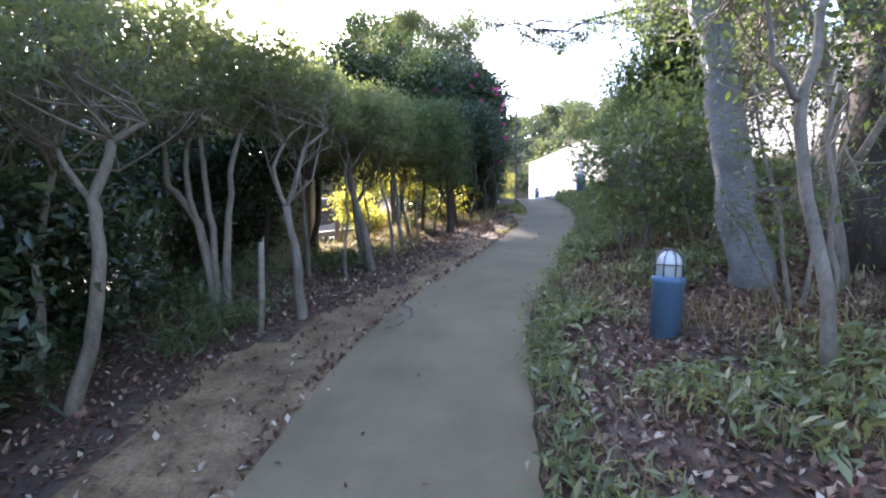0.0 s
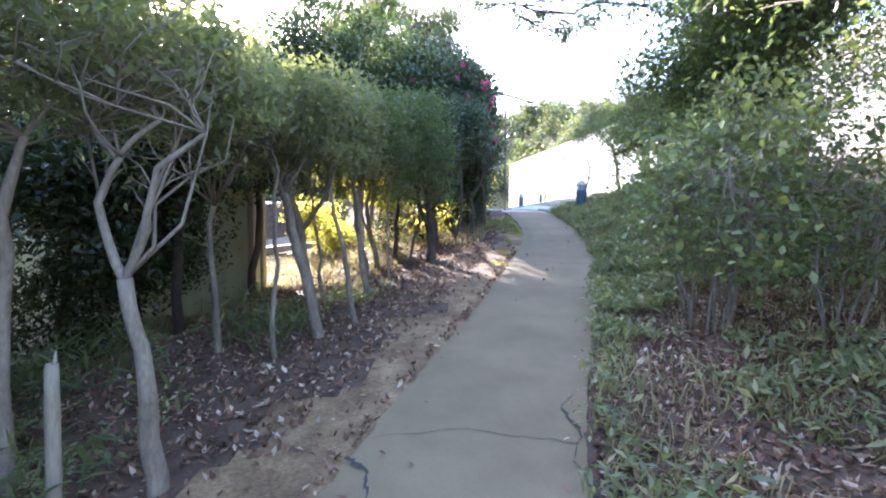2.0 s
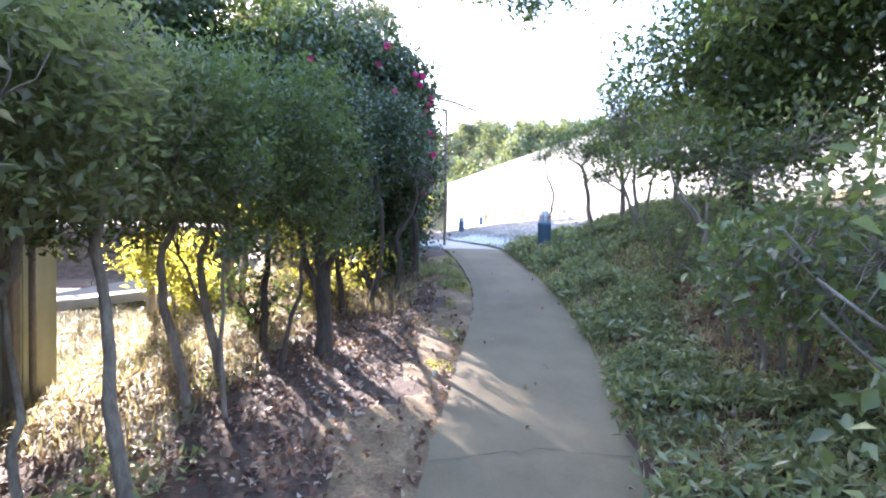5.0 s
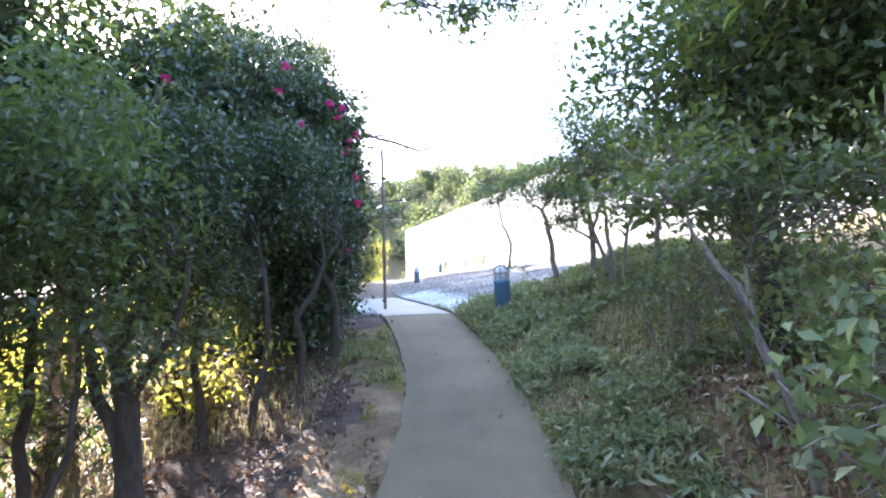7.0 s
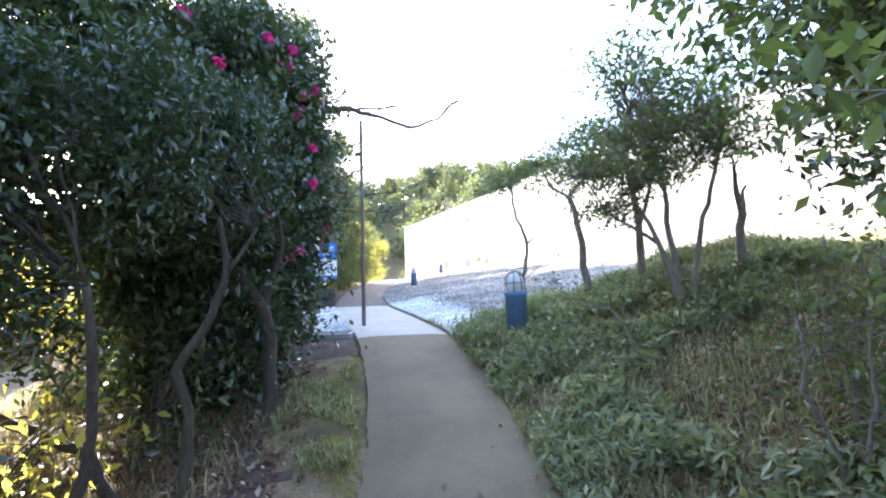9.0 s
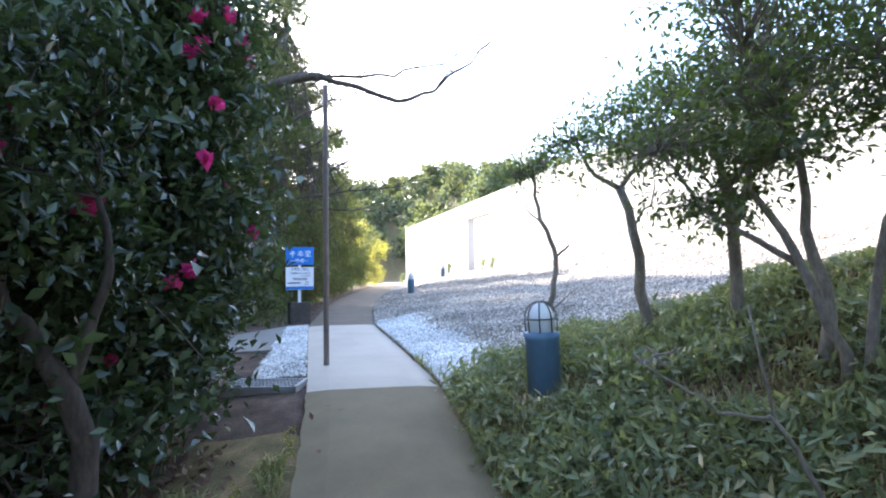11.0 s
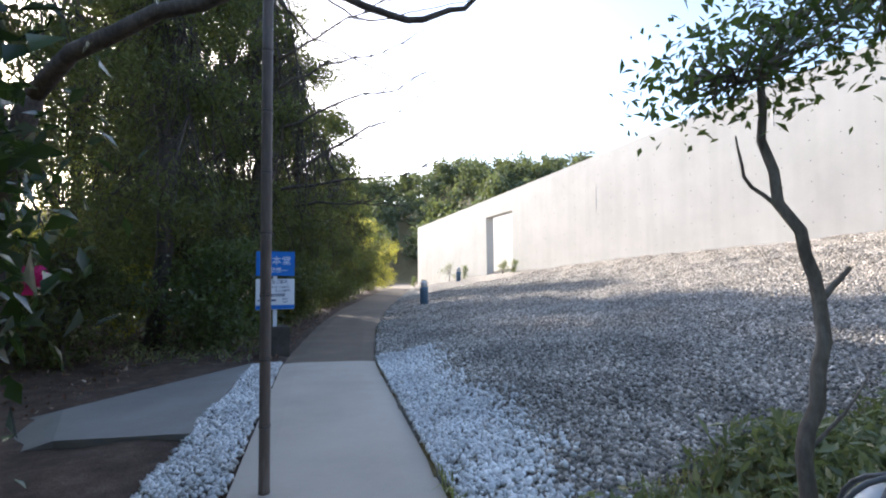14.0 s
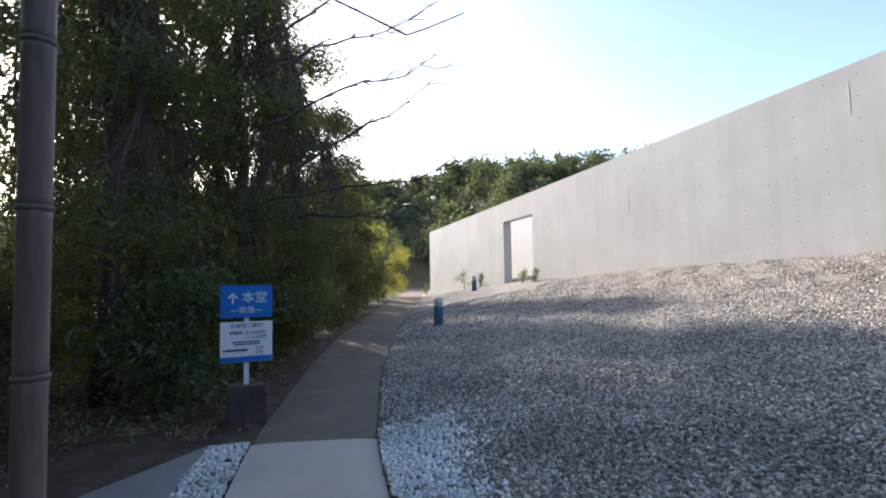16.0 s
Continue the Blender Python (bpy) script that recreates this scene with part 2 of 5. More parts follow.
def box_mesh(name, size, at, material, bevel=0.006, m=None):
    bm = bmesh.new()
    bmesh.ops.create_cube(bm, size=1.0, matrix=Matrix.Translation(at) @ Matrix.Diagonal((*size, 1)))
    if bevel:
        bmesh.ops.bevel(bm, geom=list(bm.edges), offset=bevel, segments=2, affect="EDGES")
    if m is not None:
        bmesh.ops.transform(bm, matrix=m, verts=bm.verts)
    return bm_mesh(name, bm, material)


def lathe(name, profile, material, sides=28, smooth=True, caps=True):
    verts, faces = [], []
    for r, z in profile:
        for k in range(sides):
            a = 2 * math.pi * k / sides
            verts.append((r * math.cos(a), r * math.sin(a), z))
    for i in range(len(profile) - 1):
        for k in range(sides):
            k2 = (k + 1) % sides
            faces.append((i * sides + k, i * sides + k2, (i + 1) * sides + k2, (i + 1) * sides + k))
    if caps:
        faces.append(tuple(reversed(range(sides))))
        faces.append(tuple((len(profile) - 1) * sides + k for k in range(sides)))
    return mesh_of(name, verts, faces, material, smooth)


class Tubes:
    """Gathers tapered tubes along polylines."""
    def __init__(self):
        self.v, self.f = [], []

    def add(self, pts, radii, sides=6):
        pts = [Vector(p) for p in pts]
        base = len(self.v)
        side = None
        for i, p in enumerate(pts):
            d = (pts[min(i + 1, len(pts) - 1)] - pts[max(i - 1, 0)]).normalized()
            if side is None:
                side = d.orthogonal().normalized()
            side = (side - d * side.dot(d)).normalized()
            up = d.cross(side)
            for k in range(sides):
                a = 2 * math.pi * k / sides
                self.v.append(p + (side * math.cos(a) + up * math.sin(a)) * radii[i])
        for i in range(len(pts) - 1):
            for k in range(sides):
                k2 = (k + 1) % sides
                self.f.append((base + i * sides + k, base + i * sides + k2, base + (i + 1) * sides + k2, base + (i + 1) * sides + k))
        self.f.append(tuple(base + (len(pts) - 1) * sides + k for k in range(sides)))
        self.f.append(tuple(base + k for k in reversed(range(sides))))
        return self

    def mesh(self, name, material):
        return mesh_of(name, self.v, self.f, material, True)


def wander(rng, a, b, steps, sway, sag=0.0):
    """A crooked line from a to b."""
    a, b = np.array(a, float), np.array(b, float)
    n = np.linalg.norm(b - a)
    out = []
    drift = np.zeros(3)
    for i in range(steps + 1):
        s = i / steps
        drift = drift + rng.normal(0, sway * n / steps, 3)
        w = math.sin(math.pi * s) if i < steps else 0
        out.append(a + (b - a) * s + drift * min(1, 2.2 * w) + np.array((0, 0, sag * n * math.sin(math.pi * s))))
    return out


def leaf_arrays(rng, centres, size, aspect=0.45, up=0.5, vary=0.3, fold=0.25):
    """Folded four-cornered leaves, one at each centre, as vertices and triangles."""
    n = len(centres)
    d = rng.normal(size=(n, 3))
    d[:, 2] -= 0.25
    d /= np.linalg.norm(d, axis=1)[:, None]
    nm = rng.normal(size=(n, 3))
    nm[:, 2] = np.abs(nm[:, 2]) + up
    s = np.cross(d, nm)
    s /= np.linalg.norm(s, axis=1)[:, None] + 1e-9
    nrm = np.cross(s, d)
    ln = size * (1 + vary * rng.normal(size=n)).clip(0.4, 1.9)
    wd = ln * aspect
    ln, wd = ln[:, None], wd[:, None]
    v = np.empty((n, 4, 3))
    v[:, 0] = centres - d * ln * 0.5
    v[:, 1] = centres + s * wd * 0.5 + nrm * wd * fold - d * ln * 0.05
    v[:, 2] = centres + d * ln * 0.5
    v[:, 3] = centres - s * wd * 0.5 + nrm * wd * fold - d * ln * 0.05
    i = np.arange(n)[:, None] * 4
    t = np.concatenate([i + np.array([[0, 1, 2]]), i + np.array([[0, 2, 3]])], 1).reshape(-1, 3)
    return v.reshape(-1, 3), t


def clumps(rng, blob, count, shell=0.55):
    """Centres of leaf clumps inside an ellipsoid, crowded to its skin."""
    cx, cy, cz, rx, ry, rz = blob
    d = rng.normal(size=(count, 3))
    d /= np.linalg.norm(d, axis=1)[:, None]
    r = (shell + (1.04 - shell) * rng.random(count) ** 0.7)[:, None]
    return np.array((cx, cy, cz)) + d * r * np.array((rx, ry, rz))


def around(rng, centres, per, spread):
    c = np.repeat(centres, per, axis=0)
    return c + rng.normal(size=c.shape) * np.asarray(spread)


def plant(name, seed, base, stems, blobs, bark, leaf, label, category, group="", clump=40, per=60, spread=0.12, size=0.05,
          aspect=0.45, twigs=True, shell=0.5, stem_name="trunk", up=0.5, twig_r=0.006, limb_r=0.3, sink=0.15, flat=0.8):
    """A woody plant. stems: lists of (x, y, z, radius); blobs: ellipsoids of foliage (centre, radii, weight)."""
    rng = np.random.default_rng(seed)
    root = thing(name, base, label, category, group)
    o = np.array(base, float)
    ends = []
    for s in stems:
        pts, rad = [], []
        for (a, b) in zip(s[:-1], s[1:]):
            seg = wander(rng, a[:3], b[:3], 4, 0.10)
            for i, p in enumerate(seg if not pts else seg[1:]):
                pts.append(p)
            k = len(seg) if not rad else len(seg) - 1
            rad += list(np.linspace(a[3], b[3], len(seg))[-k:])
        if abs(s[0][2] - base[2]) < 0.05:
            pts[0] = pts[0] - np.array((0, 0, sink))
            rad[0] *= 1.25
        part(stem_name, Tubes().add([p - o for p in pts], rad, 9).mesh(stem_name, bark), root)
        ends.append((pts[-1], rad[-1], pts))
    lv = []
    br = Tubes()
    for bl in blobs:
        w = bl[6] if len(bl) > 6 else 1.0
        cs = clumps(rng, bl[:6], max(3, int(clump * w)), shell)
        if twigs and ends:
            c0 = np.array(bl[:3])
            e = min(ends, key=lambda q: np.linalg.norm(q[0] - c0))
            r0 = e[1] * 0.8
            limb = wander(rng, e[0], c0, 5, 0.16)
            br.add([p - o for p in limb], list(np.linspace(r0, max(r0 * 0.4, twig_r), 6)), 6)
            for c in cs[:: max(1, int(len(cs) / 26))]:
                st = limb[rng.integers(1, 6)]
                br.add([p - o for p in wander(rng, st, c, 4, 0.16)], list(np.linspace(max(r0 * limb_r, twig_r), twig_r * 0.6, 5)), 4)
        lv.append(around(rng, cs, per, (spread, spread, spread * flat)))
    if br.v:
        part("branchwork", br.mesh("branchwork", bark), root)
    if lv:
        v, t = leaf_arrays(rng, np.concatenate(lv), size, aspect, up)
        part("crown", tri_mesh("crown", v - o, t, leaf), root)
    return root


# ---- the lie of the land ----
YP = (-40, -12, 0, 5.2, 7, 9.8, 11, 12.3, 14.2, 15.2, 16.2, 19.6, 25.5, 34.5, 45, 80)
ZP = (-4.6, -1.75, 0.12, 0.90, 1.14, 1.47, 1.64, 1.85, 2.12, 2.26, 2.29, 2.35, 2.45, 2.58, 2.70, 2.9)
YE = (-12, 0, 3, 3.85, 4.75, 5.6, 6.8, 7.8, 9.2, 10.4, 11.3, 12.2, 13.7, 15.2, 19.6, 23, 26.8, 28.3, 33.8, 36.4, 45, 60)
XL = (-0.3, 0.0, 0.06, 0.11, 0.20, 0.40, 0.77, 1.08, 1.44, 1.75, 1.96, 2.12, 2.16, 2.07, 1.60, 1.55, 1.68, 1.79, 2.31, 2.60, 3.4, 4.6)
XR = (1.0, 1.27, 1.33, 1.36, 1.42, 1.54, 1.90, 2.19, 2.60, 2.90, 3.04, 3.12, 3.18, 3.12, 2.67, 2.67, 2.93, 3.08, 3.66, 3.93, 4.8, 6.0)


def zp(y):
    return (np.interp(y - 0.35, YP, ZP) + np.interp(y, YP, ZP) + np.interp(y + 0.35, YP, ZP)) / 3


def xl(y):
    return (np.interp(y - 0.3, YE, XL) + np.interp(y, YE, XL) + np.interp(y + 0.3, YE, XL)) / 3


def xr(y):
    return (np.interp(y - 0.3, YE, XR) + np.interp(y, YE, XR) + np.interp(y + 0.3, YE, XR)) / 3


def ease(a, b, v):
    s = np.clip((v - a) / (b - a), 0, 1)
    return s * s * (3 - 2 * s)


def land(x, y):
    """The height of the ground."""
    x, y = np.asarray(x, float), np.asarray(y, float)
    z = zp(y)
    d, e = np.maximum(xl(y) - x, 0), np.maximum(x - xr(y), 0)
    far = 6 * ease(2.6, 5.0, d)
    w_up = ease(13.8 + far, 16.2 + far, y)
    left = -0.03 - 0.07 * np.minimum(d, 2.6) - 0.40 * np.clip(d - 2.6, 0, 2.6) + 0.02 * np.clip(d - 12, 0, 60)
    left_far = -0.02 - 0.02 * np.minimum(d, 6) + 0.12 * np.clip(d - 2.2, 0, 3)
    b0 = 0.20 * np.minimum(e, 2) + 0.32 * np.clip(e - 2, 0, 3)
    b1 = 0.40 * np.clip(e - 0.1, 0, 2.5) + 0.06 * np.clip(e - 2.6, 0, 4) + 0.2 * np.clip(e - 6.6, 0, 6)
    b2 = (0.14 * np.minimum(e, 6) + 0.25 * np.clip(e - 6, 0, 6)) * (1 + 0.5 * ease(22, 37, y))
    w1 = ease(7.5, 11.0, y)
    w2 = ease(14.0, 16.0, y)
    right = (b0 * (1 - w1) + b1 * w1) * (1 - w2) + b2 * w2
    z = z + np.where(d > 0, left * (1 - w_up) + left_far * w_up, 0) + np.where(e > 0, right, 0)
    z = np.where((d <= 0) & (e <= 0), z - 0.07, z)
    lump = 0.02 * np.sin(3.1 * x + 1.3 * y) * np.sin(2.3 * y - 0.7 * x) + 0.012 * np.sin(7.7 * x - 4.1 * y)
    z = z + lump * np.clip(np.maximum(d, e) * 2 - 0.1, 0, 1)
    hill = 16.5 * ease(62, 125, y + 0.25 * x) + 6 * ease(120, 220, y)
    return z + hill


def axis(*runs):
    return np.unique(np.round(np.concatenate([np.arange(a, b, s) for a, b, s in runs]), 3))


gx = axis((-400, -60, 40), (-60, -16, 6), (-16, -4, 0.8), (-4, 10, 0.13), (10, 20, 0.5), (20, 60, 5), (60, 401, 40))
gy = axis((-300, -40, 40), (-40, -6, 3), (-6, 0, 0.5), (0, 26, 0.13), (26, 50, 0.6), (50, 140, 6), (140, 601, 50))
GX, GY = np.meshgrid(gx, gy)
GZ = land(GX, GY)
nx, ny = len(gx), len(gy)
gi = np.arange(nx * ny).reshape(ny, nx)
gquads = np.stack([gi[:-1, :-1], gi[:-1, 1:], gi[1:, 1:], gi[1:, :-1]], -1).reshape(-1, 4)
cx = (GX[:-1, :-1] + GX[1:, 1:]).ravel() / 2
cy = (GY[:-1, :-1] + GY[1:, 1:]).ravel() / 2
wob = 0.16 * np.sin(5.3 * cx + 2.1 * cy) + 0.12 * np.sin(9.1 * cy - 3.0 * cx)
cd, ce = xl(cy) - cx, cx - xr(cy)


def gravel_side(x, y):
    """Positive where the grey gravel lies: beyond the grassy bank, right of the path."""
    edge = 15.25 + 0.42 * np.clip(x - 3.2, 0, 1.2) + 0.10 * np.clip(x - 4.4, 0, 6)
    return np.minimum(y - edge, x - xr(y))


# 0 litter, 1 dry earth, 2 grassy earth, 3 gravel bed, 4 dry grass with painted sunlight
gm = np.zeros(len(cx), dtype=int)
gm[(cd > -0.3) & (cd + wob < 0.85 - 0.35 * ease(4.5, 6.0, cy)) & (cy < 13.2)] = 1
gm[(ce > -0.3) & (cy + 5 * wob > 9.0)] = 2
gm[(cd > -0.3) & (cd < 0.7) & (cy > 12.6) & (cy < 14.6)] = 2
gm[(ce > -0.3) & (gravel_side(cx, cy) + wob * 0.5 > 0) & (cy < 48)] = 3
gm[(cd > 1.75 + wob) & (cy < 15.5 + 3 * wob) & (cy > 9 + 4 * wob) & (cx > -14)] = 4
gm[(cy > 55)] = 2
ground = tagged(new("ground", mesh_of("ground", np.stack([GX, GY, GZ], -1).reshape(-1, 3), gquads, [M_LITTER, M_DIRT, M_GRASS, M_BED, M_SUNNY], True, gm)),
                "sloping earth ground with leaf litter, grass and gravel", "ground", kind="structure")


def strip(name, ys, left, right, material, thick=0.14, lift=0.0, ragged=0.0, seed=3):
    rng = np.random.default_rng(seed)
    v, f = [], []
    for i, y in enumerate(ys):
        a, b = left(y) + rng.normal(0, ragged), right(y) + rng.normal(0, ragged)
        for k in range(7):
            s = k / 6
            v.append((a + (b - a) * s, y, float(zp(y)) + lift - (0.012 if k in (0, 6) else 0)))
        v.append((b + 0.01, y, float(zp(y)) - thick))
        v.append((a - 0.01, y, float(zp(y)) - thick))
    for i in range(len(ys) - 1):
        for k in range(9):
            k2 = (k + 1) % 9
            f.append((i * 9 + k, i * 9 + k2, (i + 1) * 9 + k2, (i + 1) * 9 + k))
    f.append(tuple(range(8, -1, -1)))
    f.append(tuple((len(ys) - 1) * 9 + k for k in range(9)))
    return mesh_of(name, v, f, material, False)


footpath = thing("footpath", (0, 0, 0), "narrow winding concrete footpath climbing between hedge and bank", "path", kind="structure")
part("path_section", strip("path_section", np.arange(-12, 15.21, 0.1), xl, xr, M_PATH, ragged=0.007), footpath, "worn grey concrete with crumbling edges")
part("path_section", strip("path_section", np.arange(15.215, 19.62, 0.2), xl, xr, M_SLAB, ragged=0.0), footpath, "newer pale concrete slab")
part("path_section", strip("path_section", np.arange(19.625, 60, 0.25), xl, xr, M_FARPATH, ragged=0.006), footpath, "darker far path surface")

# ---- concrete wall ----
WA, WB = Vector((5.33, 45.1, 0)), Vector((12.0, 23.35, 0))
w_dir = (WB - WA).normalized()
w_len = (WB - WA).length + 26.0
w_out = Vector((w_dir.y, -w_dir.x, 0))               # towards the path
if w_out.x > 0:
    w_out = -w_out
W_T = 0.4
TOP0, TOPS = 6.53, 0.0573


def on_wall(s, z, off=0.0):
    p = WA + w_dir * s + w_out * off
    return Vector((p.x, p.y, z))


D0, D1, DTOP = 8.85, 11.15, 6.19
wall = thing("wall_concrete", (0, 0, 0), "long bare cast concrete wall with tie holes on a slope", "wall", kind="structure")


def wall_piece(s0, s1, b0, b1, t0, t1):
    bm = bmesh.new()
    q = []
    for off in (0.0, -W_T):
        q.append([bm.verts.new(on_wall(s, z, off)) for s, z in ((s0, b0), (s1, b1), (s1, t1), (s0, t0))])
    bm.faces.new(q[0])
    bm.faces.new(list(reversed(q[1])))
    for k in range(4):
        bm.faces.new((q[0][k], q[1][k], q[1][(k + 1) % 4], q[0][(k + 1) % 4]))
    return bm_mesh("wall_panel", bm, M_WALL)


def top_at(s):
    return TOP0 + TOPS * s


part("wall_panel", wall_piece(0, D0, 1.5, 1.5, top_at(0), top_at(D0)), wall)
part("wall_panel", wall_piece(D0, D1, DTOP, DTOP + 0.08, top_at(D0), top_at(D1)), wall)
part("wall_panel", wall_piece(D1, w_len, 1.5, 1.5, top_at(D1), top_at(w_len)), wall)
# tie holes are flat discs, their inner shade painted dark
hv, hf = [], []
for c in range(int(w_len / 0.6)):
    for r in range(11):
        s = 0.3 + c * 0.6
        z = top_at(s) - 0.22 - r * 0.45
        if D0 - 0.1 < s < D1 + 0.1 and z < DTOP + 0.2:
            continue
        p = on_wall(s, z, 0.003)
        if z < float(land(p.x, p.y)) + 0.05:
            continue
        b = len(hv)
        for k in range(8):
            a = math.pi * k / 4
            hv.append(p + w_dir * (0.012 * math.cos(a)) + Vector((0, 0, 0.012 * math.sin(a))))
        hf.append(tuple(b + k for k in range(8)))
tagged(part("tie_holes", mesh_of("tie_holes", hv, hf, M_HOLE), wall, "small flat dark discs for shaded tie holes"), kind="stuff")
# hairline casting joints
for s, za, zb in ((16.4, 1.0, 1.9), (22.35, 0.35, 1.0)):
    p = on_wall(s, top_at(s) - (za + zb) / 2, 0.002)
    part("patch_line", box_mesh("patch_line", (0.012, 0.006, zb - za), (0, 0, 0), M_WHITEWALL, 0.0, Matrix.Translation(p) @ Matrix.Rotation(math.atan2(w_dir.y, w_dir.x), 4, "Z")), wall)
inner = thing("wall_inner", (0, 0, 0), "pale inner wall seen through the opening", "wall", kind="structure")
bm = bmesh.new()
iq = []
for off in (-2.6, -2.85):
    iq.append([bm.verts.new(on_wall(s, z, off)) for s, z in ((-1, 1.5), (16, 1.5), (16, 7.3), (-1, 7.0))])
bm.faces.new(iq[0]), bm.faces.new(list(reversed(iq[1])))
for k in range(4):
    bm.faces.new((iq[0][k], iq[1][k], iq[1][(k + 1) % 4], iq[0][(k + 1) % 4]))
part("wall_panel", bm_mesh("wall_panel", bm, M_WHITEWALL), inner)

# ---- bollard lights ----
def bollard(at, lean=0.0, turn=0.0, s=1.0):
    root = thing("bollard_light", at, "blue-grey cylindrical bollard light with caged white globe", "bollard light", "bollard lights along the path")
    part("post", lathe("post", [(0.112, -0.15), (0.112, 0.385), (0.118, 0.39), (0.118, 0.43), (0.112, 0.437), (0.10, 0.44)], M_BLUEMETAL), root, "blue-grey painted post")
    g = [(0.088, 0.435)] + [(0.088 * math.cos(a), 0.53 + 0.10 * math.sin(a)) for a in np.linspace(0, math.pi / 2 * 0.97, 8)]
    part("globe", lathe("globe", g, M_GLOBE, 24), root, "frosted white glass globe")
    for k in range(8):
        a = math.pi * k / 4
        pts = [(0.105, 0.43), (0.107, 0.53)] + [(0.107 * math.cos(q), 0.53 + 0.115 * math.sin(q)) for q in np.linspace(0.3, math.pi / 2, 6)]
        part("cage_bar", Tubes().add([(r * math.cos(a), r * math.sin(a), z) for r, z in pts], [0.0055] * len(pts), 6).mesh("cage_bar", M_CAGE), root)
    ring = [(0.107 * math.cos(a), 0.107 * math.sin(a), 0.528) for a in np.linspace(0, 2 * math.pi, 25)]
    part("cage_ring", Tubes().add(ring, [0.0055] * 25, 6).mesh("cage_ring", M_CAGE), root)
    root.matrix_world = pose(*at, 0, lean, turn) @ Matrix.Diagonal((s, s, s, 1))
    return root


B2 = (3.71, 14.40, 2.31)
bol = bollard(B2, -2.5, 20)
copy_thing(bol, pose(2.27, 4.38, float(land(2.27, 4.38)), 0, 2, 5) @ Matrix.Diagonal((0.86, 0.86, 0.86, 1)))
copy_thing(bol, pose(3.97, 26.84, float(land(3.97, 26.84)), 0, 0, 40))
copy_thing(bol, pose(6.55, 36.6, float(land(6.55, 36.6)), 0, 0, 10))

# ---- bamboo pole ----
PB = (2.147, 16.14, float(zp(16.14)))
pole = thing("bamboo_pole", PB, "tall weathered bamboo pole standing on the slab edge", "pole")
rng = np.random.default_rng(5)
z, k = 0.0, 0
while z < 2.75:
    ln = min(0.31 + 0.02 * rng.random(), 2.76 - z)
    part("culm", lathe("culm", [(0.0285, z), (0.027, z + 0.02), (0.027, z + ln - 0.02), (0.0285, z + ln)], M_BAMBOO, 18), pole)
    part("node_ring", lathe("node_ring", [(0.0285, z + ln - 0.006), (0.031, z + ln), (0.0285, z + ln + 0.006)], M_NODE, 18), pole)
    z += ln
pole.rotation_euler = (0.0, radians(-0.3), 0)

# ---- sign ----
S0, S1 = Vector((1.144, 20.183, 3.70)), Vector((1.603, 20.322, 3.71))
s_yaw = math.atan2(S1.y - S0.y, S1.x - S0.x)
sign_at = Vector((1.355, 20.38, float(land(1.355, 20.38))))
sign = thing("sign_board", sign_at, "blue and white notice sign on a white post", "sign")
sign.rotation_euler = (0, 0, s_yaw)
sz = sign_at.z
part("base_block", box_mesh("base_block", (0.36, 0.26, 0.42), (0, 0, 0.16), M_BLOCK, 0.015), sign, "dark weathered concrete block")
part("sign_post", box_mesh("sign_post", (0.05, 0.03, 3.66 - sz - 0.3), (0, 0.0, (3.66 - sz + 0.3) / 2), M_SIGNWHITE, 0.004), sign)
part("upper_board", box_mesh("upper_board", (0.49, 0.018, 0.325), (0, -0.03, 3.54 - sz), M_SIGNBLUE, 0.005), sign, "blue board with white writing")
low = part("lower_board", box_mesh("lower_board", (0.49, 0.018, 0.405), (0, -0.032, 3.135 - sz), M_SIGNWHITE, 0.005), sign, "white notice board")
part("footer_band", box_mesh("footer_band", (0.485, 0.004, 0.055), (0, -0.0435, 2.965 - sz), M_SIGNBLUE, 0.0), low)
up = [o for o in sign.children if o.name.startswith("upper_board")][0]


def lettering(text, size, x, z, y, material, parent):
    cu = bpy.data.curves.new("lettering", "FONT")
    cu.body, cu.size, cu.align_x, cu.align_y, cu.extrude = text, size, "CENTER", "CENTER", 0.001
    ob = bpy.data.objects.new("lettering", cu)
    scene.collection.objects.link(ob)
    me = bpy.data.meshes.new_from_object(ob.evaluated_get(bpy.context.evaluated_depsgraph_get()))
    bpy.data.objects.remove(ob)
    me.transform(pose(x, y, z, 90, 0, 0))
    me.materials.clear()
    me.materials.append(material)
    return part("lettering", me, parent)


lettering("本堂", 0.125, 0.075, 3.575 - sz, -0.041, M_SIGNWHITE, up)
lettering("―禁煙―", 0.075, 0.0, 3.45 - sz, -0.041, M_SIGNWHITE, up)
bm = bmesh.new()
for q in (((-0.008, -0.055), (0.008, -0.055), (0.008, 0.02), (-0.008, 0.02)), ((0, 0.058), (-0.05, 0.0), (-0.032, -0.004), (0, 0.032)), ((0, 0.058), (0, 0.032), (0.032, -0.004), (0.05, 0.0))):
    bm.faces.new([bm.verts.new((-0.13 + x, -0.0412, 3.575 - sz + z)) for x, z in q])
part("arrow", bm_mesh("arrow", bm, M_SIGNWHITE), up, "white upward arrow")
lettering("水御堂ご案内", 0.052, 0.0, 3.295 - sz, -0.043, M_INK, low)
lettering("拝観料 大人400円", 0.044, 0.01, 3.225 - sz, -0.043, M_INK, low)
lettering("小人200円", 0.044, 0.09, 3.178 - sz, -0.043, M_INK, low)
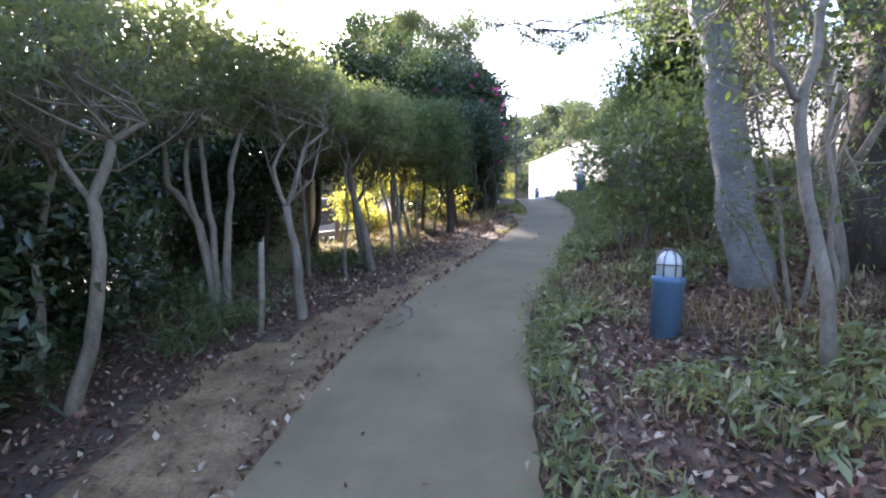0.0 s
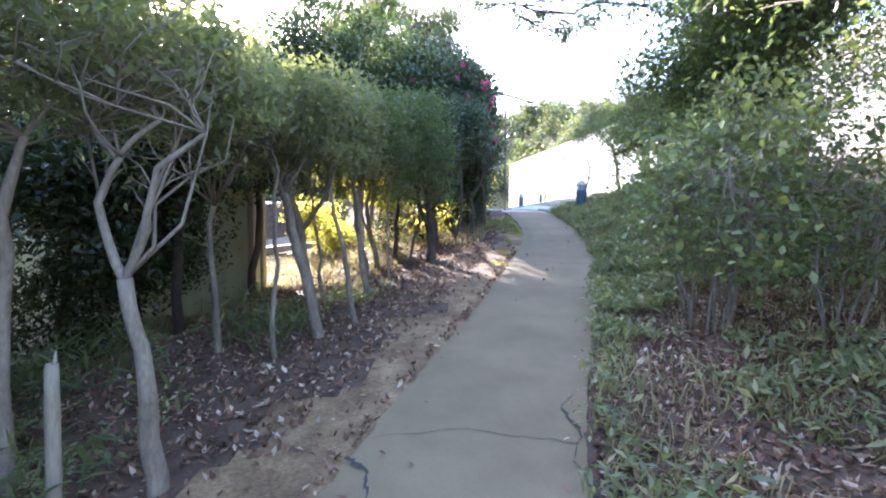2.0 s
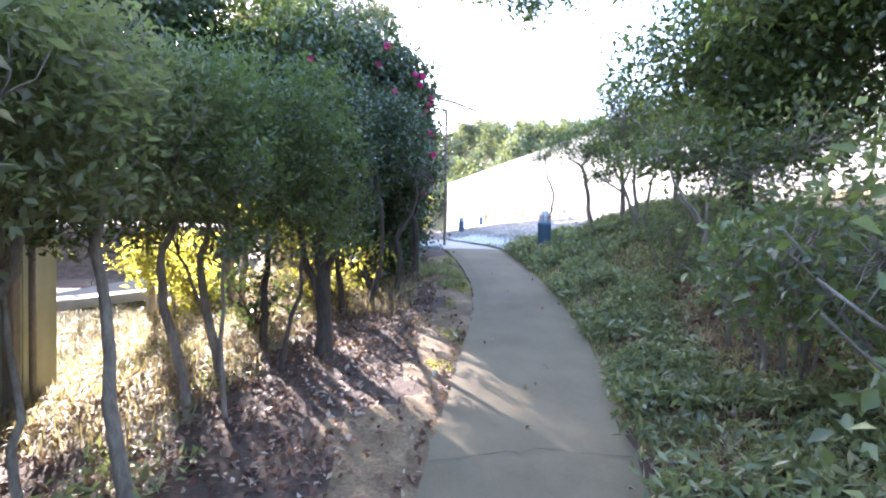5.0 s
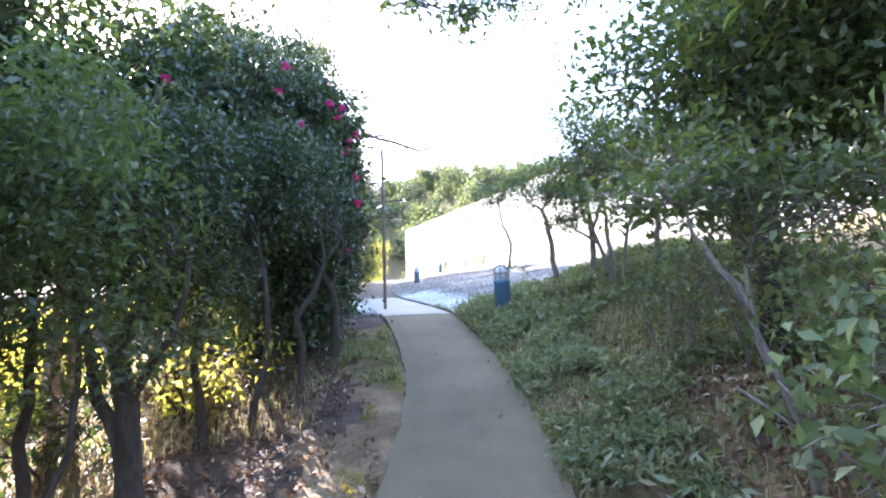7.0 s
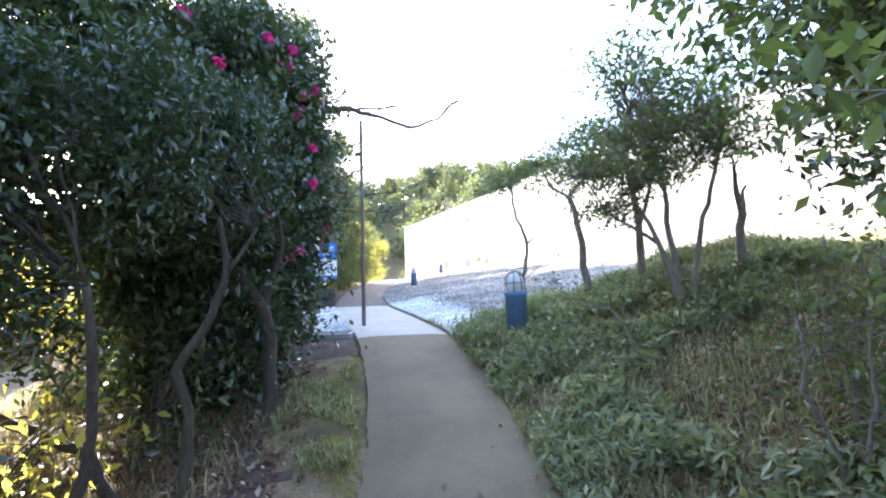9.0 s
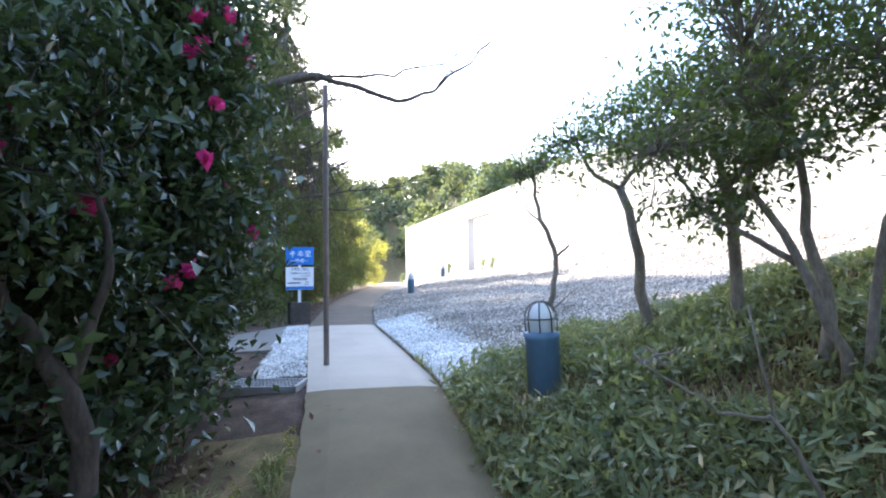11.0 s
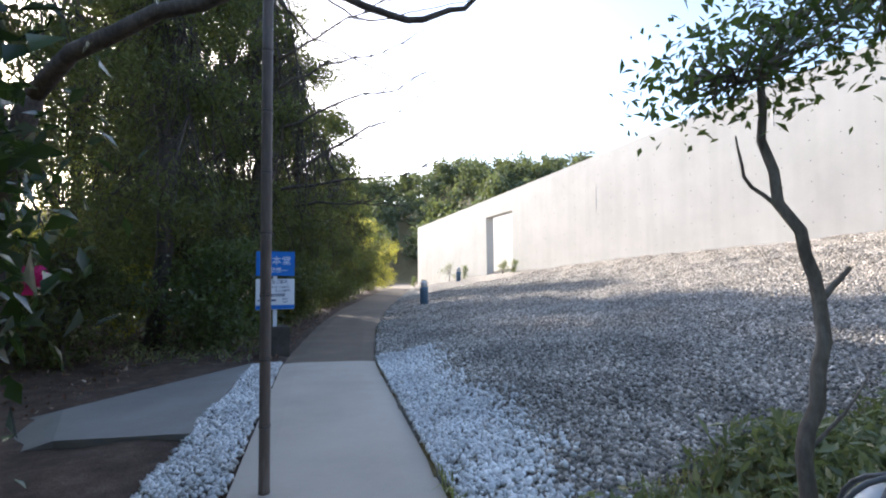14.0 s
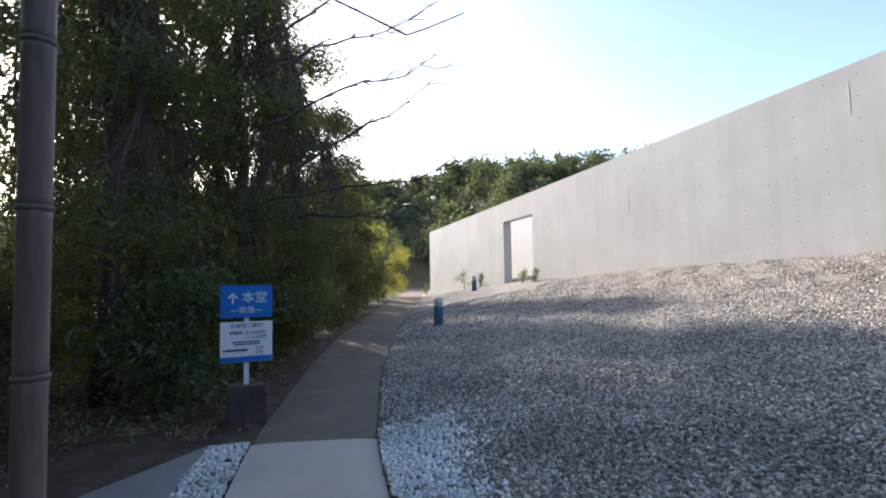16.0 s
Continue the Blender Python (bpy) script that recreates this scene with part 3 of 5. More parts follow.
for x, z, w, h in ((0.0, 3.135, 0.26, 0.012), (0.0, 3.112, 0.24, 0.012), (-0.09, 3.055, 0.2, 0.022), (-0.205, 3.055, 0.02, 0.02)):
    part("text_bar", box_mesh("text_bar", (w, 0.002, h), (x, -0.043, z - sz), M_INK, 0.0), low)
lettering("9:00", 0.042, 0.12, 3.072 - sz, -0.043, M_INK, low)
lettering("5:00", 0.042, 0.12, 3.028 - sz, -0.043, M_INK, low)

# ---- drain grate ----
def drain_grate(at, yaw, wx, wy):
    root = thing("drain_grate", at, "galvanised steel drain grate set flush in the ground", "drain grate")
    for sx, sy, lx, ly in ((0, -1, wx, 0.03), (0, 1, wx, 0.03), (-1, 0, 0.03, wy), (1, 0, 0.03, wy)):
        part("frame_bar", box_mesh("frame_bar", (lx, ly, 0.08), (sx * (wx - 0.03) / 2, sy * (wy - 0.03) / 2, -0.02), M_STEEL, 0.003), root)
    n = int(wx / 0.03)
    for k in range(1, n):
        part("bar", box_mesh("bar", (0.008, wy - 0.06, 0.03), (-wx / 2 + k * wx / n, 0, 0.0), M_STEEL, 0.0), root)
    for k in range(1, 4):
        part("cross_bar", box_mesh("cross_bar", (wx - 0.06, 0.006, 0.012), (0, -wy / 2 + k * wy / 4, 0.011), M_STEEL, 0.0), root)
    part("pit", box_mesh("pit", (wx - 0.05, wy - 0.05, 0.02), (0, 0, -0.055), M_HOLE, 0.0), root)
    root.rotation_euler = (0, 0, yaw)
    return root


drain_grate((1.71, 15.47, float(land(1.71, 15.47)) + 0.025), radians(-10), 0.60, 0.34)

# ---- side path ----
sp = thing("side_path", (0, 0, 0), "pale concrete side path joining from the wood", "path", kind="structure")
sv = [(1.47, 17.06), (1.27, 19.6), (0.23, 17.9), (-2.5, 17.2), (-6.0, 16.0), (-6.0, 15.0), (-2.4, 16.3), (0.6, 17.15)]
bm = bmesh.new()
tv = [bm.verts.new((x, y, float(land(x, y)) + 0.05)) for x, y in sv]
bv = [bm.verts.new((x, y, float(land(x, y)) - 0.12)) for x, y in sv]
bm.faces.new(tv), bm.faces.new(list(reversed(bv)))
for k in range(len(sv)):
    j = (k + 1) % len(sv)
    bm.faces.new((tv[k], bv[k], bv[j], tv[j]))
part("path_section", bm_mesh("path_section", bm, M_SIDEPATH), sp)

# ---- shed ----
shed = thing("shed", (-2.47, 11.1, 0.2), "ochre rendered shed with a dark roof behind the hedge", "shed")
part("wall", box_mesh("wall", (4.2, 0.15, 2.6), (-2.1, 0.075, 1.2), M_SHED, 0.01), shed)
part("side_wall", box_mesh("side_wall", (0.15, 0.5, 2.6), (-0.075, 0.4, 1.2), M_SHED, 0.01), shed)
part("corner_post", box_mesh("corner_post", (0.1, 0.1, 2.6), (0.02, -0.02, 1.2), M_TIMBER, 0.008), shed, "grey timber corner post")
part("downpipe", lathe("downpipe", [(0.03, 0), (0.03, 2.5)], M_TIMBER, 12), shed).location = (0.16, 0.05, 0)
part("roof", box_mesh("roof", (4.9, 1.1, 0.1), (-2.1, 0.3, 2.55), M_ROOF, 0.01), shed)

# ---- stakes ----
def stake(at, h, lean, r=0.028):
    root = thing("wooden_stake", at, "weathered broken wooden stake beside the path", "stake")
    rr = np.random.default_rng(int(h * 1000))
    pts = [(0, 0, -0.1), (0.005, 0, h * 0.4), (-0.004, 0.004, h * 0.8), (0.0, 0.0, h)]
    part("shaft", Tubes().add(pts, [r * 1.1, r, r * 0.95, r * 0.8], 8).mesh("shaft", M_TIMBER), root)
    part("splinter", Tubes().add([(0.008, 0, h - 0.03), (0.012, 0.004, h + 0.05)], [r * 0.5, r * 0.12], 5).mesh("splinter", M_TIMBER), root)
    root.rotation_euler = (0, radians(lean), 0)


stake((-0.72, 5.0, float(land(-0.72, 5.0))), 0.74, 2)

# ---- hedge: clipped shrubs on bare crooked stems ----
rng = np.random.default_rng(11)
# each shrub: stems of (x, y, z, radius), then its clipped canopy: centre x, y, underside, top, half widths, share of leaf
HEDGE = (
    ([[(-1.9, 0.9, None, 0.04), (-1.8, 0.9, 1.2, 0.03), (-1.7, 0.95, 1.9, 0.022)]], (-1.8, 0.9, 2.0, 2.9, 0.6, 0.8, 0.5)),
    ([[(-1.8, 2.4, None, 0.04), (-1.9, 2.4, 1.3, 0.03), (-1.7, 2.45, 2.0, 0.022)]], (-1.75, 2.3, 2.1, 3.0, 0.6, 0.8, 0.5)),
    ([[(-1.36, 3.8, None, 0.042), (-1.11, 3.8, 1.46, 0.036), (-1.14, 3.8, 1.81, 0.033), (-1.02, 3.82, 2.15, 0.025)], [(-1.02, 3.82, 2.13, 0.02), (-0.83, 3.85, 2.25, 0.015)],
      [(-1.14, 3.8, 1.8, 0.02), (-1.32, 3.78, 2.1, 0.014)], [(-1.75, 4.0, None, 0.03), (-1.7, 4.0, 1.4, 0.025), (-1.55, 4.0, 2.0, 0.018)], [(-1.7, 4.0, 1.4, 0.02), (-1.9, 3.9, 1.9, 0.013)]],
     (-1.4, 3.75, 2.1, 3.05, 0.65, 0.75, 0.45)),
    ([[(-1.2, 5.2, None, 0.045), (-1.34, 5.2, 1.66, 0.036), (-1.6, 5.2, 1.97, 0.027), (-1.63, 5.2, 2.34, 0.02)], [(-1.34, 5.2, 1.66, 0.028), (-1.44, 5.2, 2.14, 0.022), (-1.40, 5.22, 2.4, 0.016)],
      [(-1.17, 5.22, None, 0.034), (-1.21, 5.2, 1.62, 0.028), (-1.28, 5.2, 2.17, 0.022), (-1.3, 5.2, 2.41, 0.016)], [(-1.15, 5.17, None, 0.036), (-1.08, 5.2, 1.62, 0.03), (-1.01, 5.2, 2.24, 0.022), (-0.94, 5.2, 2.42, 0.015)]],
     (-1.4, 5.1, 2.3, 3.2, 0.62, 0.7, 0.5)),
    ([[(-0.475, 5.3, None, 0.044), (-0.52, 5.3, 1.4, 0.036), (-0.60, 5.3, 1.81, 0.032)], [(-0.60, 5.3, 1.80, 0.022), (-0.71, 5.3, 2.15, 0.018), (-0.60, 5.3, 2.35, 0.014)],
      [(-0.60, 5.3, 1.80, 0.021), (-0.50, 5.3, 2.05, 0.018), (-0.44, 5.3, 2.3, 0.014), (-0.23, 5.32, 2.46, 0.01)], [(-0.62, 5.3, 2.34, 0.014), (-0.78, 5.35, 2.5, 0.01)], [(-0.62, 5.3, 2.34, 0.014), (-0.45, 5.35, 2.52, 0.01)]],
     (-0.75, 5.55, 2.35, 3.15, 0.5, 0.62, 0.5)),
    ([[(-1.02, 7.0, None, 0.027), (-1.05, 7.0, 1.58, 0.023), (-1.03, 7.0, 2.17, 0.02)], [(-1.03, 7.0, 2.16, 0.015), (-1.08, 7.0, 2.45, 0.01)], [(-1.03, 7.0, 2.16, 0.015), (-0.78, 7.0, 2.58, 0.01)],
      [(-0.5, 6.88, None, 0.019), (-0.49, 6.9, 1.72, 0.016), (-0.48, 6.9, 2.44, 0.014), (-0.53, 6.9, 2.6, 0.01)]],
     (-0.95, 6.6, 2.4, 3.15, 0.6, 0.65, 0.8)),
    ([[(-0.28, 7.35, None, 0.052), (-0.42, 7.35, 1.6, 0.044), (-0.54, 7.35, 1.99, 0.04), (-0.60, 7.35, 2.29, 0.034)], [(-0.60, 7.35, 2.28, 0.024), (-0.73, 7.35, 2.58, 0.016)], [(-0.60, 7.35, 2.28, 0.022), (-0.41, 7.35, 2.58, 0.014)],
      [(0.0, 7.6, None, 0.025), (-0.13, 7.6, 1.69, 0.021), (-0.19, 7.6, 1.97, 0.018), (-0.26, 7.6, 2.3, 0.014), (-0.2, 7.62, 2.6, 0.01)]],
     (-0.6, 7.6, 2.5, 3.3, 0.62, 0.65, 1.0)),
    ([[(-0.66, 8.4, None, 0.056), (-0.79, 8.4, 1.95, 0.046), (-0.95, 8.4, 2.42, 0.035), (-0.81, 8.4, 2.75, 0.024)], [(-0.79, 8.4, 1.93, 0.03), (-0.52, 8.4, 2.3, 0.022), (-0.44, 8.42, 2.7, 0.015)],
      [(-0.05, 8.45, None, 0.032), (-0.16, 8.45, 1.93, 0.026), (-0.23, 8.45, 2.4, 0.02), (-0.2, 8.5, 2.7, 0.014)], [(-0.55, 8.5, None, 0.022), (-0.6, 8.55, 1.6, 0.018), (-0.72, 8.6, 2.3, 0.013)]],
     (-0.55, 8.6, 2.55, 3.45, 0.62, 0.65, 1.0)),
    ([[(-0.26, 9.6, None, 0.036), (-0.41, 9.6, 1.88, 0.03), (-0.45, 9.6, 2.35, 0.024), (-0.3, 9.6, 2.7, 0.016)], [(-0.22, 10.1, None, 0.036), (-0.34, 10.1, 1.87, 0.032), (-0.39, 10.1, 2.3, 0.026), (-0.25, 10.0, 2.75, 0.018)],
      [(-0.36, 10.1, 1.85, 0.016), (-0.55, 10.1, 2.3, 0.01)], [(0.05, 9.4, None, 0.016), (0.0, 9.4, 1.8, 0.013), (0.05, 9.45, 2.5, 0.01)]],
     (-0.3, 9.6, 2.35, 3.6, 0.6, 0.65, 1.1)),
    ([[(0.5, 10.55, None, 0.08), (0.5, 10.55, 1.75, 0.066), (0.49, 10.55, 2.15, 0.06), (0.44, 10.55, 2.45, 0.045), (0.64, 10.55, 2.95, 0.025)], [(0.5, 10.55, 1.7, 0.04), (0.34, 10.55, 2.2, 0.032), (0.2, 10.6, 2.75, 0.02)],
      [(0.49, 10.55, 2.1, 0.03), (0.72, 10.5, 2.5, 0.02), (0.8, 10.5, 2.9, 0.013)], [(-0.03, 10.7, None, 0.033), (0.0, 10.6, 2.17, 0.026), (0.0, 10.6, 2.8, 0.018)], [(0.2, 10.2, None, 0.02), (0.35, 10.3, 2.0, 0.016), (0.3, 10.4, 2.7, 0.012)]],
     (0.15, 10.5, 2.35, 3.75, 0.62, 0.7, 1.2)),
    ([[(0.55, 11.6, None, 0.035), (0.5, 11.6, 2.1, 0.028), (0.6, 11.6, 2.9, 0.018)], [(0.84, 11.75, None, 0.03), (0.96, 11.8, 2.12, 0.025), (0.95, 11.8, 2.9, 0.018)]],
     (0.3, 11.5, 2.4, 3.95, 0.55, 0.6, 1.2)),
    ([[(1.14, 12.35, None, 0.03), (1.14, 12.3, 2.44, 0.025), (1.31, 12.3, 2.72, 0.022), (1.39, 12.3, 3.0, 0.018), (1.35, 12.3, 3.25, 0.012)], [(1.39, 12.3, 2.95, 0.013), (1.55, 12.3, 3.2, 0.008)],
      [(0.97, 12.3, None, 0.034), (0.74, 12.3, 2.02, 0.03), (0.27, 12.3, 2.28, 0.024), (-0.2, 12.4, 2.6, 0.016)]],
     (0.75, 12.4, 3.05, 4.15, 0.55, 0.55, 1.1)),
    ([[(1.40, 13.35, None, 0.052), (1.40, 13.3, 2.69, 0.042), (1.16, 13.3, 3.02, 0.034), (1.03, 13.3, 3.4, 0.024)], [(1.40, 13.3, 2.66, 0.026), (1.52, 13.3, 3.1, 0.018), (1.48, 13.3, 3.45, 0.012)]],
     (0.95, 13.2, 3.1, 4.3, 0.55, 0.5, 1.1)),
)


def hedge_shrub(i, stems, canopy):
    cx_, cy_, low, top, rx, ry, leafy = canopy
    x, y = stems[0][0][:2]
    base = np.array((x, y, float(land(x, y))))
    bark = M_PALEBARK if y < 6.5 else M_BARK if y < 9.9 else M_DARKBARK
    r = np.random.default_rng(1100 + i)
    root = thing("hedge_shrub", tuple(base), "clipped evergreen hedge shrub on bare crooked pale stems" if y < 8 else "clipped evergreen hedge shrub on dark crooked stems",
                 "hedge shrub", "hedge shrubs along the path")
    ends = []
    for st in stems:
        st = [(a, b, float(land(a, b)) - 0.12 if c is None else c, q * (1.2 if c is None else 1)) for a, b, c, q in st]
        pts, rad = [], []
        for a, b in zip(st[:-1], st[1:]):
            seg = wander(r, a[:3], b[:3], 4, 0.07)
            k = 0 if not pts else 1
            pts += seg[k:]
            rad += list(np.linspace(a[3], b[3], 5))[k:]
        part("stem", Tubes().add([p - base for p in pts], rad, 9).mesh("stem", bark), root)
        ends.append((pts[-1], rad[-1]))
    # fine crooked twigs fan out of the stems into the canopy
    tips = []
    for k in range(34 if leafy < 0.9 else 20):
        e, q = ends[r.integers(0, len(ends))]
        goal = np.array((cx_ + rx * r.uniform(-1, 1), cy_ + ry * r.uniform(-1, 1), low + (top - low) * r.uniform(0.25, 0.95)))
        if np.linalg.norm((goal - e)[:2]) > 0.95:
            goal[:2] = e[:2] + (goal - e)[:2] * 0.6
        q0 = min(q * 0.6, 0.011)
        line = wander(r, e, goal, 5, 0.2)
        tw = Tubes().add([p - base for p in line], list(np.linspace(q0, 0.004, 6)), 5)
        for m in range(5):
            a = line[r.integers(2, 6)]
            b = a + np.array((r.normal(0, 0.16), r.normal(0, 0.16), 0.06 + 0.22 * r.random()))
            tw.add([p - base for p in wander(r, a, b, 3, 0.2)], [0.0045, 0.004, 0.003, 0.002], 4)
            tips.append(b)
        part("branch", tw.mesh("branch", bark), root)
    # young shoots above the clipped top
    shoots = []
    for k in range(int(9 * leafy)):
        a = np.array((cx_ + rx * r.uniform(-0.9, 1), cy_ + ry * r.uniform(-1, 1), top - 0.08))
        b = a + np.array((r.normal(0, 0.05), r.normal(0, 0.05), 0.16 + 0.2 * r.random()))
        part("shoot", Tubes().add([p - base for p in wander(r, a, b, 3, 0.08)], [0.004, 0.0035, 0.003, 0.0015], 4).mesh("shoot", bark), root)
        shoots.append(a + (b - a) * r.random((16, 1)) + r.normal(0, 0.018, (16, 3)))
    n = int(300 * leafy)
    u = r.random(n)
    w = 1 - (1 - u) ** 1.7 if leafy < 0.9 else u ** 0.8
    side = r.uniform(-1, 1, (n, 2))
    side = np.sign(side) * np.abs(side) ** 0.7
    shape = 1 - 0.25 * w[:, None] ** 3
    c = np.stack([cx_ + rx * side[:, 0] * shape[:, 0], cy_ + ry * side[:, 1], (low if leafy > 0.9 else low + 0.3 * (top - low)) + (top - low) * w * (1 if leafy > 0.9 else 0.7) + r.normal(0, 0.04, n)], -1)
    lv = [around(r, c, 44, (0.09, 0.09, 0.055)), around(r, np.array(tips), 7, 0.05)] + shoots
    v, t = leaf_arrays(r, np.concatenate(lv), 0.048, 0.42, 0.5)
    # darker leaves further along: the thick hedge's inner shade is in their colour
    part("crown", tri_mesh("crown", v - base, t, M_HEDGE if y < 9 else M_OAK if y < 11 else M_GLOSSY), root)


for i, (stems, canopy) in enumerate(HEDGE):
    hedge_shrub(i, stems, canopy)

# dark evergreen shrubs behind the hedge
for i, (x, y, h, r) in enumerate(((-3.0, 0.5, 3.0, 1.3), (-2.9, 2.8, 3.2, 1.3), (-3.0, 5.0, 3.2, 1.3), (-3.4, 7.2, 3.0, 1.2), (-2.3, 8.7, 2.9, 1.0), (-3.3, 9.3, 3.0, 1.1), (-4.4, 9.6, 3.0, 1.1), (-2.0, 10.0, 3.2, 0.8), (-5.2, 4.0, 3.6, 1.8), (-5.6, 7.5, 3.6, 1.7), (-5.0, 0.0, 3.8, 1.9), (-2.6, 4.0, 1.3, 0.7), (-4.4, 2.2, 2.6, 1.4), (-4.3, 5.8, 2.4, 1.3))):
    z0 = float(land(x, y))
    lowcut = 0.25 if h < 2.7 or (x < -4 and y > 8) else 1.1 if x < -3.2 and y > 8 else 0.6 if y < 6 else 1.9 if y > 8 else 1.25
    bl = [(x + rng.normal(0, 0.4), y + rng.normal(0, 0.5), z0 + lowcut + (h - lowcut) * f, r * 0.8, r * 0.8, 0.7 if h > 2 else 0.3) for f in (0.1, 0.35, 0.6, 0.85)]
    plant("evergreen_shrub", 300 + i, (x, y, z0), [[(x, y, z0, 0.06), (x + 0.1, y, z0 + h * 0.6, 0.04)]], bl, M_DARKBARK, M_GLOSSY,
          "dark dense evergreen shrub behind the hedge", "shrub", "evergreen shrubs behind the hedge", clump=60, per=60, spread=0.17, size=0.085, shell=0.3)

# low dark undergrowth among the hedge stems; one shrub has sunlight in its leaf colour
ru = np.random.default_rng(37)
for i, (x, y, h) in enumerate(((-0.3, 11.3, 0.5), (0.3, 12.0, 0.55), (0.75, 13.0, 0.8), (1.15, 13.6, 0.7))):
    z0 = float(land(x, y))
    st = []
    for k in range(6):
        a = ru.random() * 6.28
        q = 0.3 + 0.25 * ru.random()
        st.append([(x, y, z0, 0.009), (x + 0.4 * q * math.cos(a), y + 0.4 * q * math.sin(a), z0 + 0.45 * h, 0.007), (x + q * math.cos(a), y + q * math.sin(a), z0 + h * (0.8 + 0.3 * ru.random()), 0.003)])
    bl = [(x + ru.normal(0, 0.2), y + ru.normal(0, 0.2), z0 + h * (0.3 + 0.25 * k), 0.36, 0.36, 0.2) for k in range(4)]
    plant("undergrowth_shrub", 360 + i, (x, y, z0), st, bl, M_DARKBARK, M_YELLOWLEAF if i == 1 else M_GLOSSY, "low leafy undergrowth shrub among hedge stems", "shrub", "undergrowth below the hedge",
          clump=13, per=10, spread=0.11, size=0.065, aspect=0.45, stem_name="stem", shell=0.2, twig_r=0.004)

# yellow bushes beyond the hedge, sunlight put into their leaf colour
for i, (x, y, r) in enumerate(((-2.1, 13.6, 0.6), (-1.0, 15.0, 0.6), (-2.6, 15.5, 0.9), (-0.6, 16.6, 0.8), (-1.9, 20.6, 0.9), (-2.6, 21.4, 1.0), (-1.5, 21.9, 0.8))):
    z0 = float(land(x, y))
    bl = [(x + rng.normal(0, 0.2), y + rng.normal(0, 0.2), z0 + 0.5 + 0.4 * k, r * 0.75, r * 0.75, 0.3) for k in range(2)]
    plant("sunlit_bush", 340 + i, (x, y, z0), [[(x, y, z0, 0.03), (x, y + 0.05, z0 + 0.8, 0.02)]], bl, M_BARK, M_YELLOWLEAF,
          "yellow-green bush with sunlight in its leaf colour", "bush", "bushes beyond the hedge", clump=34, per=26, spread=0.13, size=0.09, shell=0.2)

# camellia at the end of the hedge, with pink flowers
def camellia(seed, x, y, blobs, h, label, flowers):
    z0 = float(land(x, y))
    st = [[(x, y, z0, 0.075), (x - 0.08, y + 0.05, z0 + 0.9, 0.06), (x - 0.25, y + 0.2, z0 + h * 0.6, 0.04)],
          [(x + 0.1, y - 0.1, z0, 0.045), (x + 0.2, y - 0.25, z0 + 0.8, 0.038), (x + 0.15, y - 0.3, z0 + h * 0.5, 0.025)]]
    root = plant("camellia_tree", seed, (x, y, z0), st, blobs, M_BARK, M_GLOSSY, label, "tree", "", clump=96, per=62, spread=0.13, size=0.075, aspect=0.5, shell=0.4, stem_name="trunk")
    r = np.random.default_rng(seed + 1)
    for k in range(flowers):
        bl = blobs[r.integers(0, len(blobs))]
        d = r.normal(size=3)
        d[0], d[1] = abs(d[0]) + 0.4, d[1] - 0.3
        d /= np.linalg.norm(d)
        c = np.array(bl[:3]) + d * np.array(bl[3:6]) * 1.06 - np.array((x, y, z0))
        cs = c + r.normal(size=(22, 3)) * 0.017
        v, t = leaf_arrays(r, cs, 0.052, 0.8, 0.2)
        part("flower", tri_mesh("flower", v, t, M_FLOWER), root, "bright pink flower")
    return root


camellia(401, 0.75, 14.3, [(0.75, 13.6, 3.2, 0.75, 0.7, 0.7), (0.9, 14.3, 2.7, 0.8, 0.8, 0.6), (0.95, 14.4, 3.7, 0.85, 0.9, 0.8), (0.7, 14.2, 4.6, 0.9, 1.0, 0.8), (0.3, 13.6, 5.1, 0.95, 0.9, 0.75), (0.55, 14.9, 5.2, 0.8, 0.8, 0.7), (0.6, 15.0, 3.4, 0.7, 0.6, 1.1), (1.02, 14.65, 2.65, 0.5, 0.5, 0.45), (1.28, 14.75, 3.45, 0.58, 0.6, 0.6), (1.2, 14.7, 4.3, 0.6, 0.65, 0.65), (1.15, 14.6, 5.0, 0.6, 0.65, 0.6), (0.8, 13.9, 2.3, 0.55, 0.55, 0.4), (0.6, 13.6, float(land(0.6, 13.6)) + 1.2, 0.5, 0.5, 0.5)],
         3.6, "large glossy dark camellia tree with pink flowers", 36)
camellia(420, -0.9, 12.6, [(-0.9, 12.6, 4.2, 1.1, 1.2, 0.8), (-0.7, 12.9, 5.0, 1.2, 1.2, 0.9), (-1.9, 12.2, 4.5, 1.1, 1.1, 0.9), (-0.2, 13.2, 4.7, 0.9, 0.9, 0.8), (-1.4, 11.8, 5.2, 1.0, 1.0, 0.7), (-1.0, 12.3, float(land(-1.0, 12.3)) + 2.2, 0.9, 0.7, 0.5)],
         4.0, "dense dark broadleaf tree rising above the hedge", 4)

# added tree, its crown placed on the sun's line to shade the path
camellia(440, -3.0, 15.0, [(-2.2, 14.3, 4.4, 1.1, 1.1, 0.8), (-3.2, 15.6, 4.6, 1.3, 1.3, 0.8), (-3.2, 13.8, 4.3, 1.2, 1.2, 0.8), (-4.0, 16.4, 5.0, 1.3, 1.3, 0.8), (-1.7, 15.2, 4.8, 1.0, 1.1, 0.8), (-4.3, 14.8, 4.6, 1.2, 1.2, 0.8), (-2.6, 12.8, 4.4, 1.1, 1.0, 0.7), (-2.6, 16.6, 5.3, 1.2, 1.2, 0.7), (-1.2, 16.4, 5.2, 1.1, 1.1, 0.7), (-3.4, 14.8, 5.6, 1.3, 1.3, 0.7)],
         4.6, "dense high broadleaf crown added to shade the path", 0)

